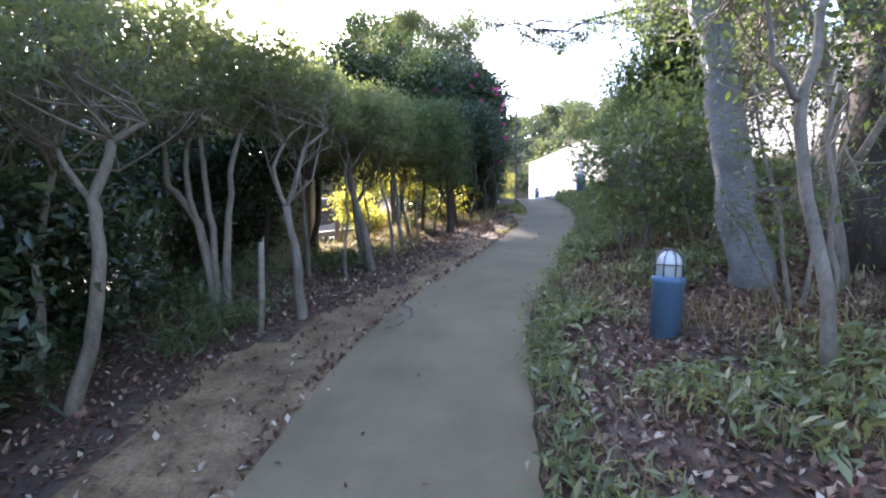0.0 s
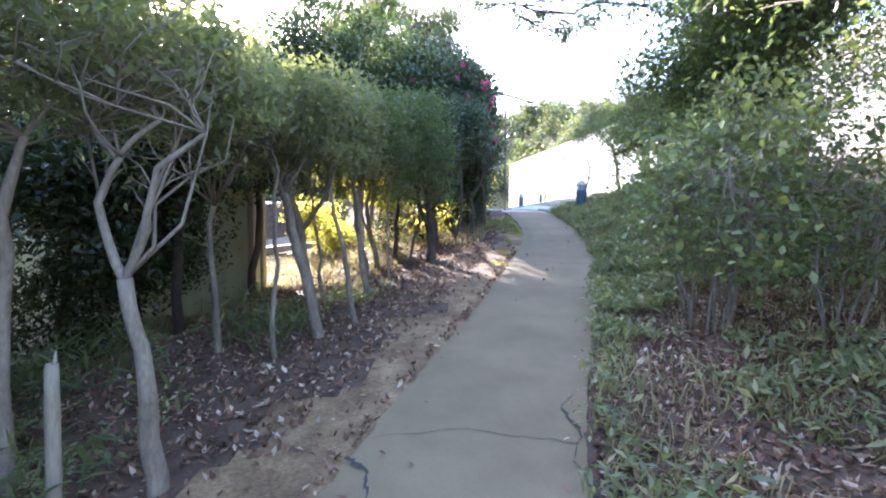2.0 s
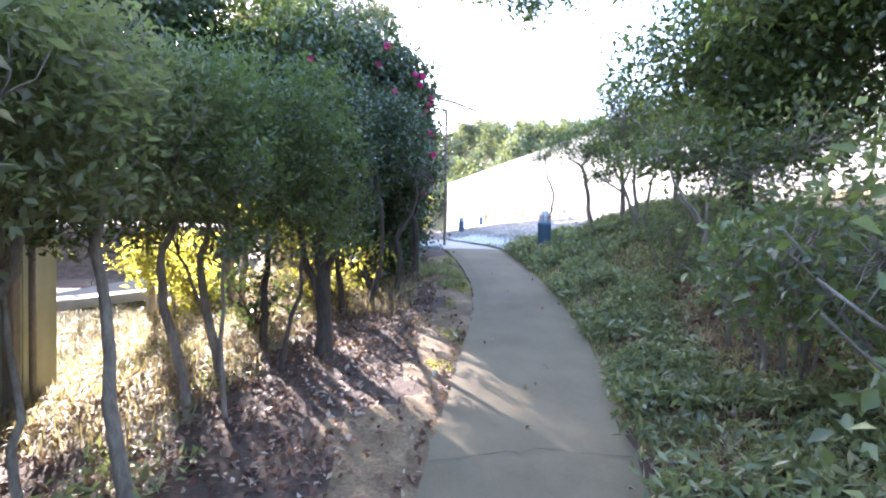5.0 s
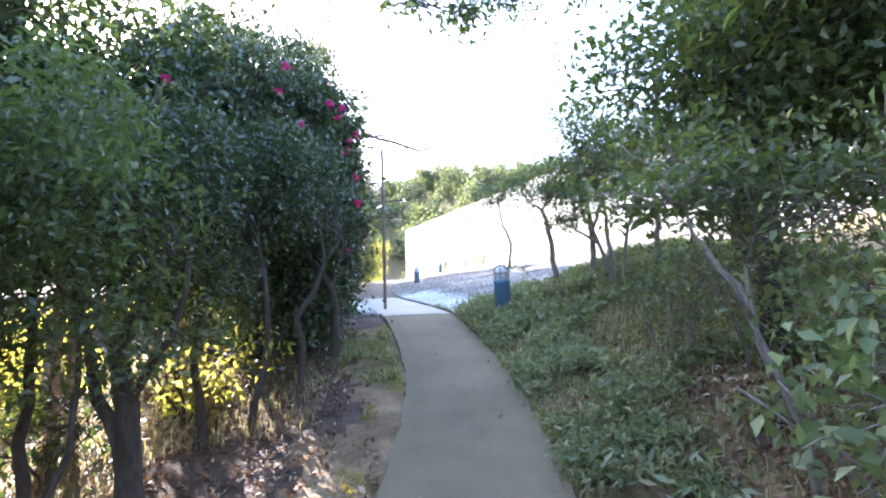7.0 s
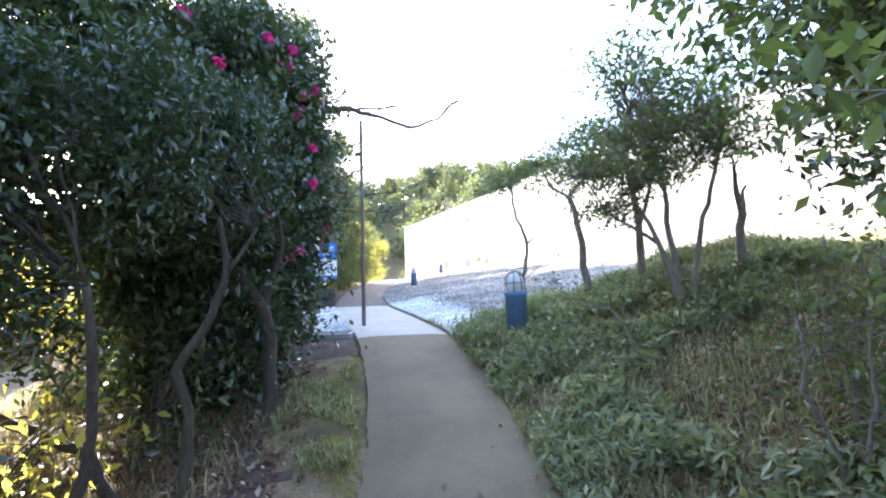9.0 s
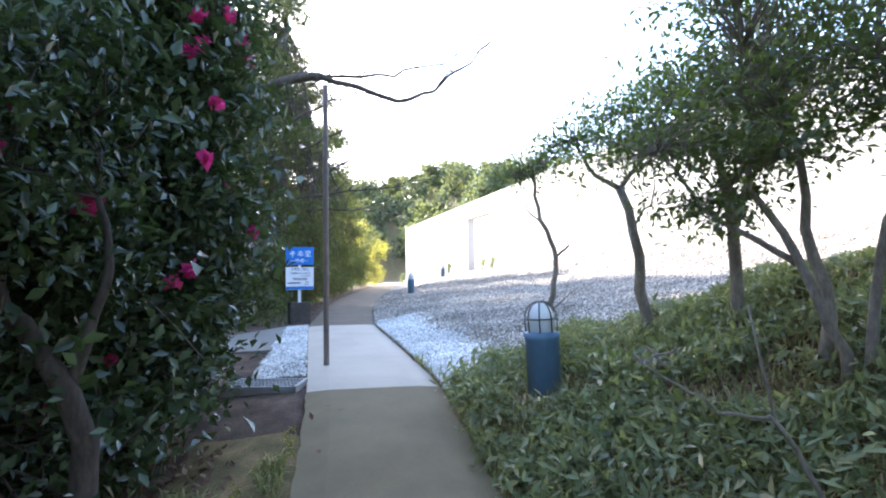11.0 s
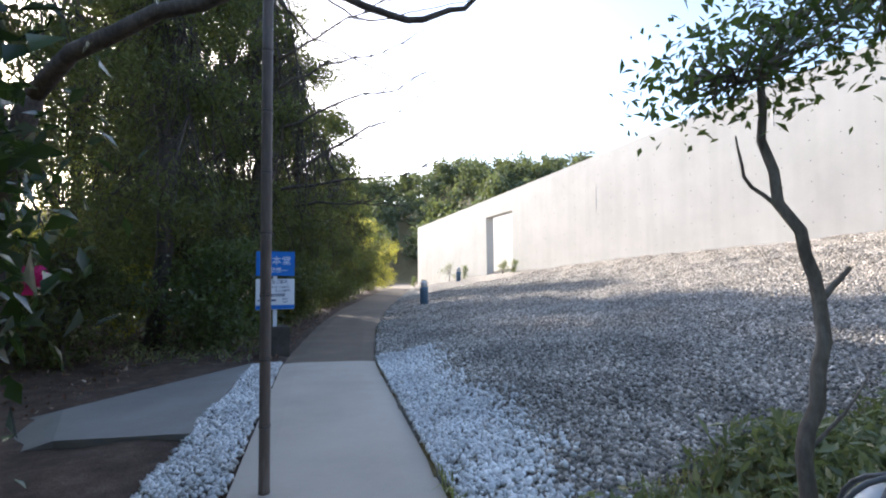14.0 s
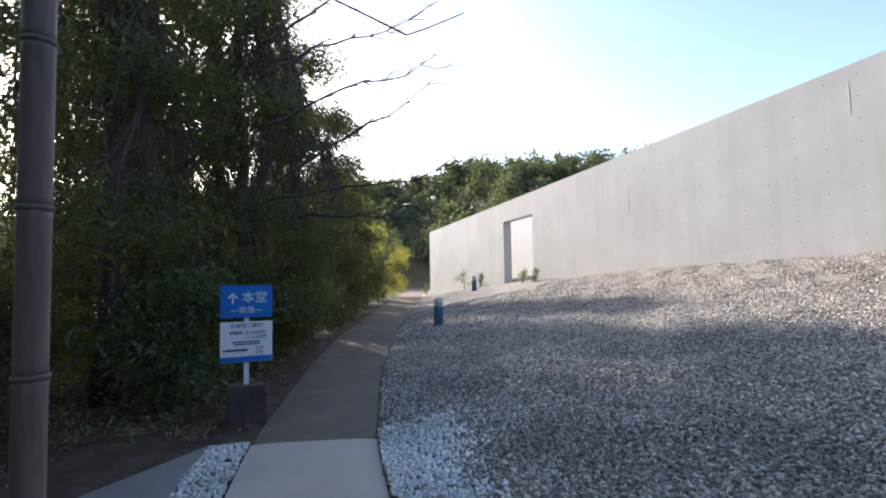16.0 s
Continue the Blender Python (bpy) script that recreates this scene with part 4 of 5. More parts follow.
# ---- right bank: trees and shrubs ----
def on(x, y):
    return float(land(x, y))


# big pale trunk near the start
zt = on(3.14, 5.0)
plant("grey_trunk_tree", 500, (3.14, 5.0, zt), [[(3.14, 5.0, zt, 0.155), (2.98, 5.0, zt + 0.8, 0.132), (2.86, 5.0, zt + 1.4, 0.125), (2.74, 5.0, zt + 1.97, 0.118), (2.62, 5.05, zt + 3.2, 0.10), (2.6, 5.4, zt + 5.2, 0.08)]],
      [(3.6, 6.4, zt + 5.6, 1.6, 1.6, 0.9), (2.5, 5.4, zt + 6.0, 1.5, 1.5, 0.8), (4.6, 4.8, zt + 5.2, 1.5, 1.5, 0.9)], M_GREYTRUNK, M_OAK,
      "large tree with smooth blotched pale grey trunk", "tree", clump=60, per=40, spread=0.2, size=0.085, shell=0.4)
zt = on(3.85, 5.0)
plant("dark_trunk_tree", 503, (3.85, 5.0, zt), [[(3.85, 5.0, zt, 0.26), (3.9, 5.05, zt + 2.0, 0.21), (4.2, 5.2, zt + 4.6, 0.15)]],
      [(4.8, 4.6, zt + 5.0, 1.5, 1.6, 0.9), (5.4, 5.8, zt + 4.6, 1.3, 1.3, 0.8)], M_DARKBARK, M_OAK, "tree with rough dark trunk on the bank", "tree", clump=50, per=40, spread=0.2, size=0.085)
# twiggy sprays hanging between the trunks
zt = on(3.5, 4.6)
plant("twiggy_tree", 504, (3.5, 4.6, zt), [[(3.5, 4.6, zt, 0.05), (3.4, 4.6, zt + 1.2, 0.04), (3.2, 4.8, zt + 2.2, 0.025)], [(3.45, 4.6, zt + 0.7, 0.03), (3.8, 4.4, zt + 1.6, 0.018)]],
      [(2.65, 5.5, 3.65, 0.6, 0.7, 0.4), (3.0, 4.6, 3.25, 0.55, 0.55, 0.35), (3.6, 5.6, 3.4, 0.7, 0.7, 0.4), (4.2, 6.5, 3.4, 0.8, 0.8, 0.5), (2.9, 6.6, 3.95, 0.7, 0.7, 0.4), (3.5, 4.2, 2.85, 0.5, 0.5, 0.35), (3.2, 5.4, 2.75, 0.5, 0.5, 0.3, 0.5), (4.0, 4.6, 2.4, 0.5, 0.5, 0.4, 0.6)],
      M_BARK, M_LIGHTLEAF, "twiggy understorey tree with fine sparse leaves", "tree", clump=46, per=18, spread=0.13, size=0.05, twig_r=0.005, shell=0.15)
# thin bare crooked sapling in front
zt = on(2.73, 3.61)
plant("bare_sapling", 505, (2.75, 3.59, zt), [[(2.75, 3.59, zt, 0.035), (2.67, 3.64, zt + 0.75, 0.03), (2.60, 3.64, zt + 1.35, 0.026), (2.85, 3.74, zt + 2.1, 0.016)],
      [(2.62, 3.64, zt + 1.3, 0.02), (2.46, 3.64, zt + 1.5, 0.014), (2.42, 3.66, zt + 2.0, 0.008)], [(2.79, 3.64, zt + 0.4, 0.014), (2.77, 3.64, zt + 0.9, 0.012), (2.78, 3.66, zt + 1.4, 0.008)]],
      [(2.80, 3.74, zt + 2.2, 0.5, 0.5, 0.4), (2.72, 3.9, zt + 1.45, 0.4, 0.35, 0.3, 0.6), (2.9, 3.8, zt + 1.0, 0.35, 0.35, 0.25, 0.5), (2.5, 4.2, zt + 1.9, 0.4, 0.4, 0.3, 0.6), (2.40, 3.84, zt + 2.1, 0.45, 0.45, 0.35)], M_PALEBARK, M_OAK, "thin crooked pale sapling with sparse twigs", "sapling", clump=16, per=14, spread=0.12, size=0.05, sink=0.1)

# twiggy shrub with sparse pale leaves before the grey trunk
zt = on(3.05, 4.4)
plant("twiggy_shrub", 506, (3.05, 4.4, zt), [[(3.05, 4.4, zt, 0.016), (2.95, 4.4, zt + 0.7, 0.012), (2.8, 4.45, zt + 1.5, 0.006)], [(3.08, 4.38, zt, 0.014), (3.2, 4.3, zt + 0.8, 0.01), (3.35, 4.2, zt + 1.6, 0.005)], [(3.02, 4.42, zt, 0.012), (2.8, 4.4, zt + 0.4, 0.009), (2.6, 4.4, zt + 0.75, 0.005)]],
      [(2.72, 4.35, zt + 0.55, 0.32, 0.3, 0.2, 0.8), (2.85, 4.5, zt + 1.1, 0.36, 0.32, 0.25), (3.15, 4.25, zt + 0.75, 0.34, 0.3, 0.25), (2.65, 4.6, zt + 1.6, 0.36, 0.32, 0.25), (3.3, 4.1, zt + 1.35, 0.38, 0.34, 0.28), (3.0, 4.4, zt + 1.95, 0.4, 0.34, 0.26), (3.4, 4.0, zt + 1.9, 0.36, 0.32, 0.25)],
      M_BARK, M_LIGHTLEAF, "loose twiggy shrub with sparse small pale leaves", "shrub", clump=22, per=11, spread=0.11, size=0.04, aspect=0.4, stem_name="stem", shell=0.2, twig_r=0.004, sink=0.1)

# leafy shrubs right of the path
SHRUBS = ((3.6, 7.9, 1.7, 0.7, M_LIGHTLEAF, 0.055), (3.1, 7.1, 1.75, 0.5, M_LIGHTLEAF, 0.06), (3.3, 6.3, 1.2, 0.5, M_OAK, 0.05), (5.0, 6.2, 1.7, 1.0, M_GLOSSY, 0.07), (5.6, 5.0, 1.7, 1.0, M_GLOSSY, 0.07), (4.4, 8.4, 1.9, 0.9, M_OAK, 0.06), (4.4, 9.6, 1.4, 0.65, M_LIGHTLEAF, 0.05),
          (4.9, 7.2, 1.8, 0.9, M_OAK, 0.055), (4.35, 10.6, 1.0, 0.5, M_LIGHTLEAF, 0.045), (4.1, 11.2, 0.9, 0.35, M_OAK, 0.038))
for i, (x, y, h, r, mt, sz_) in enumerate(SHRUBS):
    z0 = on(x, y)
    st = []
    for k in range(5):
        a = rng.random() * 6.28
        st.append([(x + 0.06 * math.cos(a), y + 0.06 * math.sin(a), z0, 0.010), (x + 0.2 * math.cos(a), y + 0.2 * math.sin(a), z0 + h * 0.4, 0.008), (x + r * 0.6 * math.cos(a), y + r * 0.6 * math.sin(a), z0 + h * 0.75, 0.004)])
    bl = [(x + rng.normal(0, r * 0.4), y + rng.normal(0, r * 0.4), z0 + h * (0.36 + 0.19 * k), r * 0.75, r * 0.75, 0.3) for k in range(4)]
    plant("leafy_shrub", 520 + i, (x, y, z0), st, bl, M_BARK, mt, "loose leafy green shrub on thin brown stems", "shrub", "shrubs on the bank",
          clump=26, per=13, spread=0.13, size=sz_, aspect=0.55, stem_name="stem", shell=0.3, twig_r=0.004)

# broad pale-leaved shrubs hanging over the path edge
def broadleaf_shrub(seed, x, y, h, r, blobs, leaf, size=0.066):
    z0 = on(x, y)
    q = np.random.default_rng(seed)
    st = []
    for k in range(11):
        a = q.random() * 6.28
        f = 0.35 + 0.65 * q.random()
        st.append([(x + 0.14 * math.cos(a), y + 0.14 * math.sin(a), z0, 0.011), (x + 0.4 * f * r * math.cos(a), y + 0.4 * f * r * math.sin(a), z0 + h * 0.35, 0.009), (x + f * r * math.cos(a), y + f * r * math.sin(a), z0 + h * (0.6 + 0.3 * q.random()), 0.004)])
    plant("broadleaf_shrub", seed, (x, y, z0), st, blobs, M_BARK, leaf, "broad-leaved pale green shrub on dense brown stems", "shrub", "shrubs overhanging the path",
          clump=34, per=11, spread=0.10, size=size, aspect=0.6, stem_name="stem", shell=0.25, twig_r=0.004)


broadleaf_shrub(571, 2.85, 6.95, 1.6, 0.8, [(2.5, 6.6, 2.3, 0.4, 0.5, 0.33), (2.9, 7.2, 2.55, 0.55, 0.55, 0.36), (3.2, 6.6, 2.6, 0.55, 0.6, 0.38), (2.6, 7.1, 1.95, 0.35, 0.45, 0.25), (3.3, 7.6, 2.8, 0.6, 0.6, 0.33), (2.35, 6.8, 2.4, 0.2, 0.3, 0.22, 0.5), (2.75, 6.3, 2.0, 0.35, 0.35, 0.3)], M_LIGHTLEAF)
broadleaf_shrub(572, 3.55, 8.9, 1.1, 0.7, [(3.15, 8.8, 2.35, 0.3, 0.35, 0.22, 0.7), (3.5, 8.9, 2.5, 0.45, 0.4, 0.25), (3.75, 9.2, 2.55, 0.5, 0.5, 0.25), (3.35, 8.6, 2.1, 0.3, 0.3, 0.18, 0.7)], M_LIGHTLEAF, 0.06)
broadleaf_shrub(573, 3.4, 7.9, 1.5, 0.8, [(3.2, 7.9, 2.3, 0.5, 0.5, 0.3), (3.7, 8.1, 2.6, 0.6, 0.5, 0.35), (3.1, 8.3, 2.45, 0.4, 0.4, 0.25)], M_OAK, 0.055)

# dark evergreen trees over the bank
EV = ((4.55, 10.7, 3.6, ((4.3, 11.2, 2.2), (4.5, 10.2, 2.1), (4.9, 11.0, 1.8), (4.7, 9.5, 2.5), (4.7, 10.6, 3.0))),
      (5.2, 9.6, 5.2, ((5.0, 9.4, 2.0), (4.6, 9.0, 2.9), (5.4, 10.0, 2.7), (4.8, 9.8, 3.7), (5.6, 9.0, 3.6), (4.3, 8.6, 3.7), (5.0, 10.4, 1.4))),
      (5.6, 12.0, 5.4, ((5.4, 11.6, 1.9), (5.2, 11.2, 2.8), (6.2, 12.4, 2.6), (5.6, 11.8, 3.6), (4.8, 10.9, 3.6), (6.6, 11.4, 3.4), (5.3, 11.4, 1.2))),
      (6.4, 7.2, 5.4, ((6.2, 7.0, 2.6), (5.6, 6.6, 3.4), (6.8, 7.8, 3.2), (6.0, 7.6, 4.2))))
for i, (x, y, h, bs) in enumerate(EV):
    z0 = on(x, y)
    st = [[(x, y, z0, 0.11), (x - 0.1, y, z0 + h * 0.35, 0.09), (x - 0.2, y - 0.1, z0 + h * 0.7, 0.05)]]
    bl = [(bx, by, z0 + bz, 0.85, 0.85, 0.6) for bx, by, bz in bs]
    plant("evergreen_tree", 540 + i, (x, y, z0), st, bl, M_DARKBARK, M_OAK if i < 2 else M_GLOSSY, "dark glossy evergreen tree leaning over the bank", "tree", "evergreen trees on the bank",
          clump=66, per=56, spread=0.16, size=0.072, aspect=0.5, shell=0.4)

# small spreading trees between bank and gravel
def small_tree(seed, x, y, stems, blobs, label, clump=40, per=34, size=0.05, leaf=None):
    z0 = on(x, y)
    return plant("small_tree", seed, (x, y, z0), [[(px, py, z0 + pz, r) for px, py, pz, r in s] for s in stems], [(bx, by, z0 + bz, *q) for bx, by, bz, *q in blobs],
                 M_BARK, leaf or M_OAK, label, "tree", "small trees at the gravel edge", clump=clump, per=per, spread=0.10, size=size, shell=0.3, twig_r=0.005, flat=0.55)


small_tree(560, 3.88, 14.85, [[(3.88, 14.85, 0, 0.024), (3.93, 14.85, 0.48, 0.022), (3.99, 14.85, 0.86, 0.019), (3.87, 14.85, 1.14, 0.016), (3.82, 14.84, 1.5, 0.010)],
                              [(3.98, 14.85, 0.85, 0.013), (4.11, 14.86, 0.95, 0.007)], [(3.93, 14.85, 0.42, 0.007), (4.20, 14.9, 0.62, 0.003)], [(3.89, 14.85, 1.12, 0.007), (3.77, 14.86, 1.22, 0.005), (3.75, 14.86, 1.34, 0.003)]],
           [(3.81, 14.84, 1.55, 0.22, 0.22, 0.13), (3.95, 14.86, 1.68, 0.2, 0.2, 0.1), (3.67, 14.84, 1.5, 0.14, 0.14, 0.08)], "thin crooked sapling with a small leafy top", 20, 20, 0.034)
small_tree(561, 4.63, 14.62, [[(4.63, 14.62, 0, 0.045), (4.56, 14.62, 0.45, 0.038), (4.42, 14.62, 1.12, 0.030)],
                              [(4.42, 14.62, 1.12, 0.022), (4.25, 14.65, 1.22, 0.016), (4.12, 14.7, 1.5, 0.008)], [(4.42, 14.62, 1.12, 0.022), (4.6, 14.6, 1.35, 0.016), (4.75, 14.6, 1.75, 0.009)],
                              [(4.5, 14.62, 0.78, 0.012), (4.66, 14.6, 1.0, 0.008), (4.7, 14.6, 1.2, 0.004)]],
           [(4.1, 14.7, 1.52, 0.34, 0.34, 0.13), (4.45, 14.65, 1.72, 0.42, 0.4, 0.16), (4.85, 14.6, 1.85, 0.42, 0.4, 0.16), (4.7, 14.8, 1.5, 0.3, 0.3, 0.1)], "small crooked tree with flat layered crown", 34, 30, 0.036)
small_tree(562, 4.79, 13.19, [[(4.84, 13.4, 0, 0.034), (4.80, 13.4, 0.6, 0.027), (4.74, 13.4, 1.2, 0.018)], [(4.76, 13.2, 0, 0.026), (4.60, 13.3, 0.6, 0.021), (4.45, 13.4, 1.05, 0.015)],
                              [(4.82, 13.17, 0, 0.025), (4.9, 13.1, 0.75, 0.02), (5.0, 13.0, 1.25, 0.015)], [(4.62, 13.3, 0.55, 0.018), (4.25, 13.5, 0.85, 0.012), (4.1, 13.6, 1.15, 0.007)]],
           [(4.3, 13.5, 0.85, 0.3, 0.3, 0.1, 0.6), (4.55, 13.3, 1.1, 0.35, 0.35, 0.14, 0.8), (5.05, 13.0, 1.35, 0.4, 0.4, 0.18), (4.1, 13.65, 1.22, 0.5, 0.5, 0.2), (4.5, 13.5, 1.5, 0.6, 0.55, 0.25), (4.95, 13.2, 1.6, 0.6, 0.55, 0.25), (4.75, 13.7, 1.95, 0.7, 0.65, 0.28), (5.2, 13.4, 1.95, 0.6, 0.6, 0.28), (4.4, 13.3, 2.1, 0.5, 0.5, 0.25)], "small multi-stemmed tree with umbrella crown", 44, 27, 0.045)
small_tree(563, 4.97, 14.11, [[(4.97, 14.11, 0, 0.045), (4.95, 14.13, 0.7, 0.036), (4.85, 14.15, 1.3, 0.022)], [(4.95, 14.13, 0.6, 0.025), (5.2, 14.15, 1.3, 0.016)]],
           [(4.55, 14.2, 1.25, 0.4, 0.4, 0.14), (5.3, 14.2, 1.25, 0.4, 0.4, 0.14), (4.75, 14.2, 1.6, 0.5, 0.5, 0.2), (5.35, 14.1, 1.6, 0.55, 0.5, 0.22), (5.05, 14.0, 1.95, 0.55, 0.55, 0.22), (5.7, 14.3, 1.85, 0.5, 0.5, 0.2)], "small tree with dark trunk and spreading crown", 44, 27, 0.045, M_OAK)
small_tree(564, 5.42, 13.26, [[(5.42, 13.26, 0, 0.04), (5.42, 13.26, 0.55, 0.035), (5.38, 13.28, 0.8, 0.02), (5.36, 13.3, 1.1, 0.008)], [(5.42, 13.26, 0.55, 0.02), (5.47, 13.26, 0.8, 0.01)], [(5.38, 13.28, 0.8, 0.01), (5.46, 13.3, 1.3, 0.004)]],
           [], "broken leafless small trunk on the grassy bank", 10, 10, 0.04)
small_tree(565, 3.6, 9.5, [[(3.6, 9.5, 0, 0.019), (3.52, 9.55, 0.5, 0.017), (3.44, 9.7, 1.0, 0.014), (3.3, 9.85, 1.35, 0.009)], [(3.5, 9.6, 0.6, 0.016), (3.65, 9.9, 1.1, 0.01)], [(3.45, 9.65, 0.85, 0.012), (3.2, 9.6, 1.15, 0.006)]],
           [(3.3, 9.95, 1.5, 0.4, 0.45, 0.2), (3.75, 9.9, 1.5, 0.5, 0.5, 0.22), (3.6, 10.3, 1.75, 0.5, 0.5, 0.22)], "slender crooked tree leaning toward the path", 34, 26, 0.055, M_OAK)

small_tree(566, 4.11, 12.6, [[(4.11, 12.6, 0, 0.011), (3.95, 12.6, 0.2, 0.009), (3.78, 12.6, 0.45, 0.007)], [(3.78, 12.6, 0.44, 0.006), (3.55, 12.6, 0.52, 0.004), (3.34, 12.6, 0.64, 0.003)], [(3.8, 12.6, 0.43, 0.006), (3.74, 12.62, 0.8, 0.003)]],
           [(3.4, 12.6, 0.64, 0.12, 0.12, 0.05)], "leaning thin sapling with a few leaves", 8, 6, 0.03)

# ---- wood on the left beyond the slab ----
FT = ((-3.5, 30.0, 10.0), (-6.0, 33.0, 11.0), (-2.5, 38.0, 10.0), (-8.5, 38.5, 11.5), (-2.2, 25.5, 9.5), (-0.6, 21.5, 7.5), (0.2, 24.0, 8.5), (-1.8, 19.6, 7.0), (0.6, 27.5, 7.5), (-1.5, 28.0, 9.5), (1.0, 31.5, 7.0), (-1.0, 33.5, 9.0), (1.4, 36.0, 5.5), (-5.0, 27.0, 10.0), (0.3, 39.0, 6.5), (-4.0, 35.0, 9.5), (-8.5, 17.5, 9.0), (-3.2, 27.0, 9.5), (-4.4, 29.5, 10.0), (-6.4, 30.5, 10.5))
for i, (x, y, h) in enumerate(FT):
    z0 = on(x, y)
    bl = []
    n = 12
    for k in range(n):
        f = k / (n - 1)
        a = k * 2.4 + rng.random()
        out = 1.25 * (1 - f * 0.6) * (0.5 + 0.7 * rng.random())
        rr = (1.15 if f < 0.6 else 0.9) * (0.65 + 0.4 * rng.random())
        bl.append((x + out * math.cos(a), y + out * math.sin(a), z0 + 0.9 + (h - 1.2) * f, rr, rr, 0.36 + 0.2 * rng.random()))
    plant("wood_tree", 600 + i, (x, y, z0), [[(x, y, z0, 0.13), (x + 0.1, y, z0 + h * 0.4, 0.10), (x + rng.normal(0, 0.2), y, z0 + h * 0.85, 0.04)]], bl, M_DARKBARK, M_FOREST,
          "tall dark tree of the dense wood beside the path", "tree", "trees of the wood", clump=52, per=34, spread=0.2, size=0.10, aspect=0.3, shell=0.2, flat=0.45, twig_r=0.008)

# understorey along the edge of the wood
for i, (x, y, r, h) in enumerate(((0.35, 21.3, 0.8, 1.5), (0.75, 22.8, 0.75, 1.8), (0.7, 24.6, 0.8, 1.9), (0.85, 26.6, 0.75, 1.8), (1.05, 28.8, 0.8, 2.0), (1.25, 31.0, 0.8, 2.0), (1.6, 33.5, 0.8, 1.9), (-0.9, 19.9, 0.9, 1.6),
                                  (-0.4, 22.4, 1.1, 2.2), (1.9, 37.0, 0.8, 1.8), (2.3, 40.5, 0.9, 2.2), (2.5, 43.0, 1.2, 3.6), (3.2, 44.6, 1.0, 3.0), (1.6, 41.5, 1.3, 4.2), (-2.9, 24.5, 1.3, 3.0), (-4.4, 26.2, 1.5, 3.4))):
    z0 = on(x, y)
    bl = [(x + rng.normal(0, 0.2), y + rng.normal(0, 0.3), z0 + h * f, r * 0.8, r * 0.9, h * 0.24) for f in (0.22, 0.5, 0.8)]
    # three shrubs take the yellow leaf, a sunlit tone held in the colour
    plant("wood_shrub", 700 + i, (x, y, z0), [[(x, y, z0, 0.03), (x, y + 0.05, z0 + h * 0.5, 0.02)]], bl, M_DARKBARK, M_YELLOWLEAF if i in (12, 13, 15) else M_FOREST if i % 3 else M_OAK,
          "dark leafy shrub at the edge of the wood", "shrub", "shrubs of the wood", clump=46, per=40, spread=0.14, size=0.085, aspect=0.32, shell=0.25)

# pine-like tree with layered boughs
zt = on(0.0, 25.6)
plant("layered_pine", 730, (0.0, 25.6, zt), [[(0.0, 25.6, zt, 0.16), (0.1, 25.6, zt + 3.0, 0.13), (0.0, 25.7, zt + 8.2, 0.05)]],
      [(0.0 + 1.5 * math.cos(k * 2.4) * (1 - k / 14), 25.6 + 1.5 * math.sin(k * 2.4) * (1 - k / 14), zt + 2.6 + k * 0.6, 1.2 - k * 0.05, 1.2 - k * 0.05, 0.22) for k in range(10)],
      M_DARKBARK, M_FOREST, "tall pine with flat layered dark boughs", "tree", clump=40, per=40, spread=0.17, size=0.09, aspect=0.18, shell=0.2, flat=0.4)

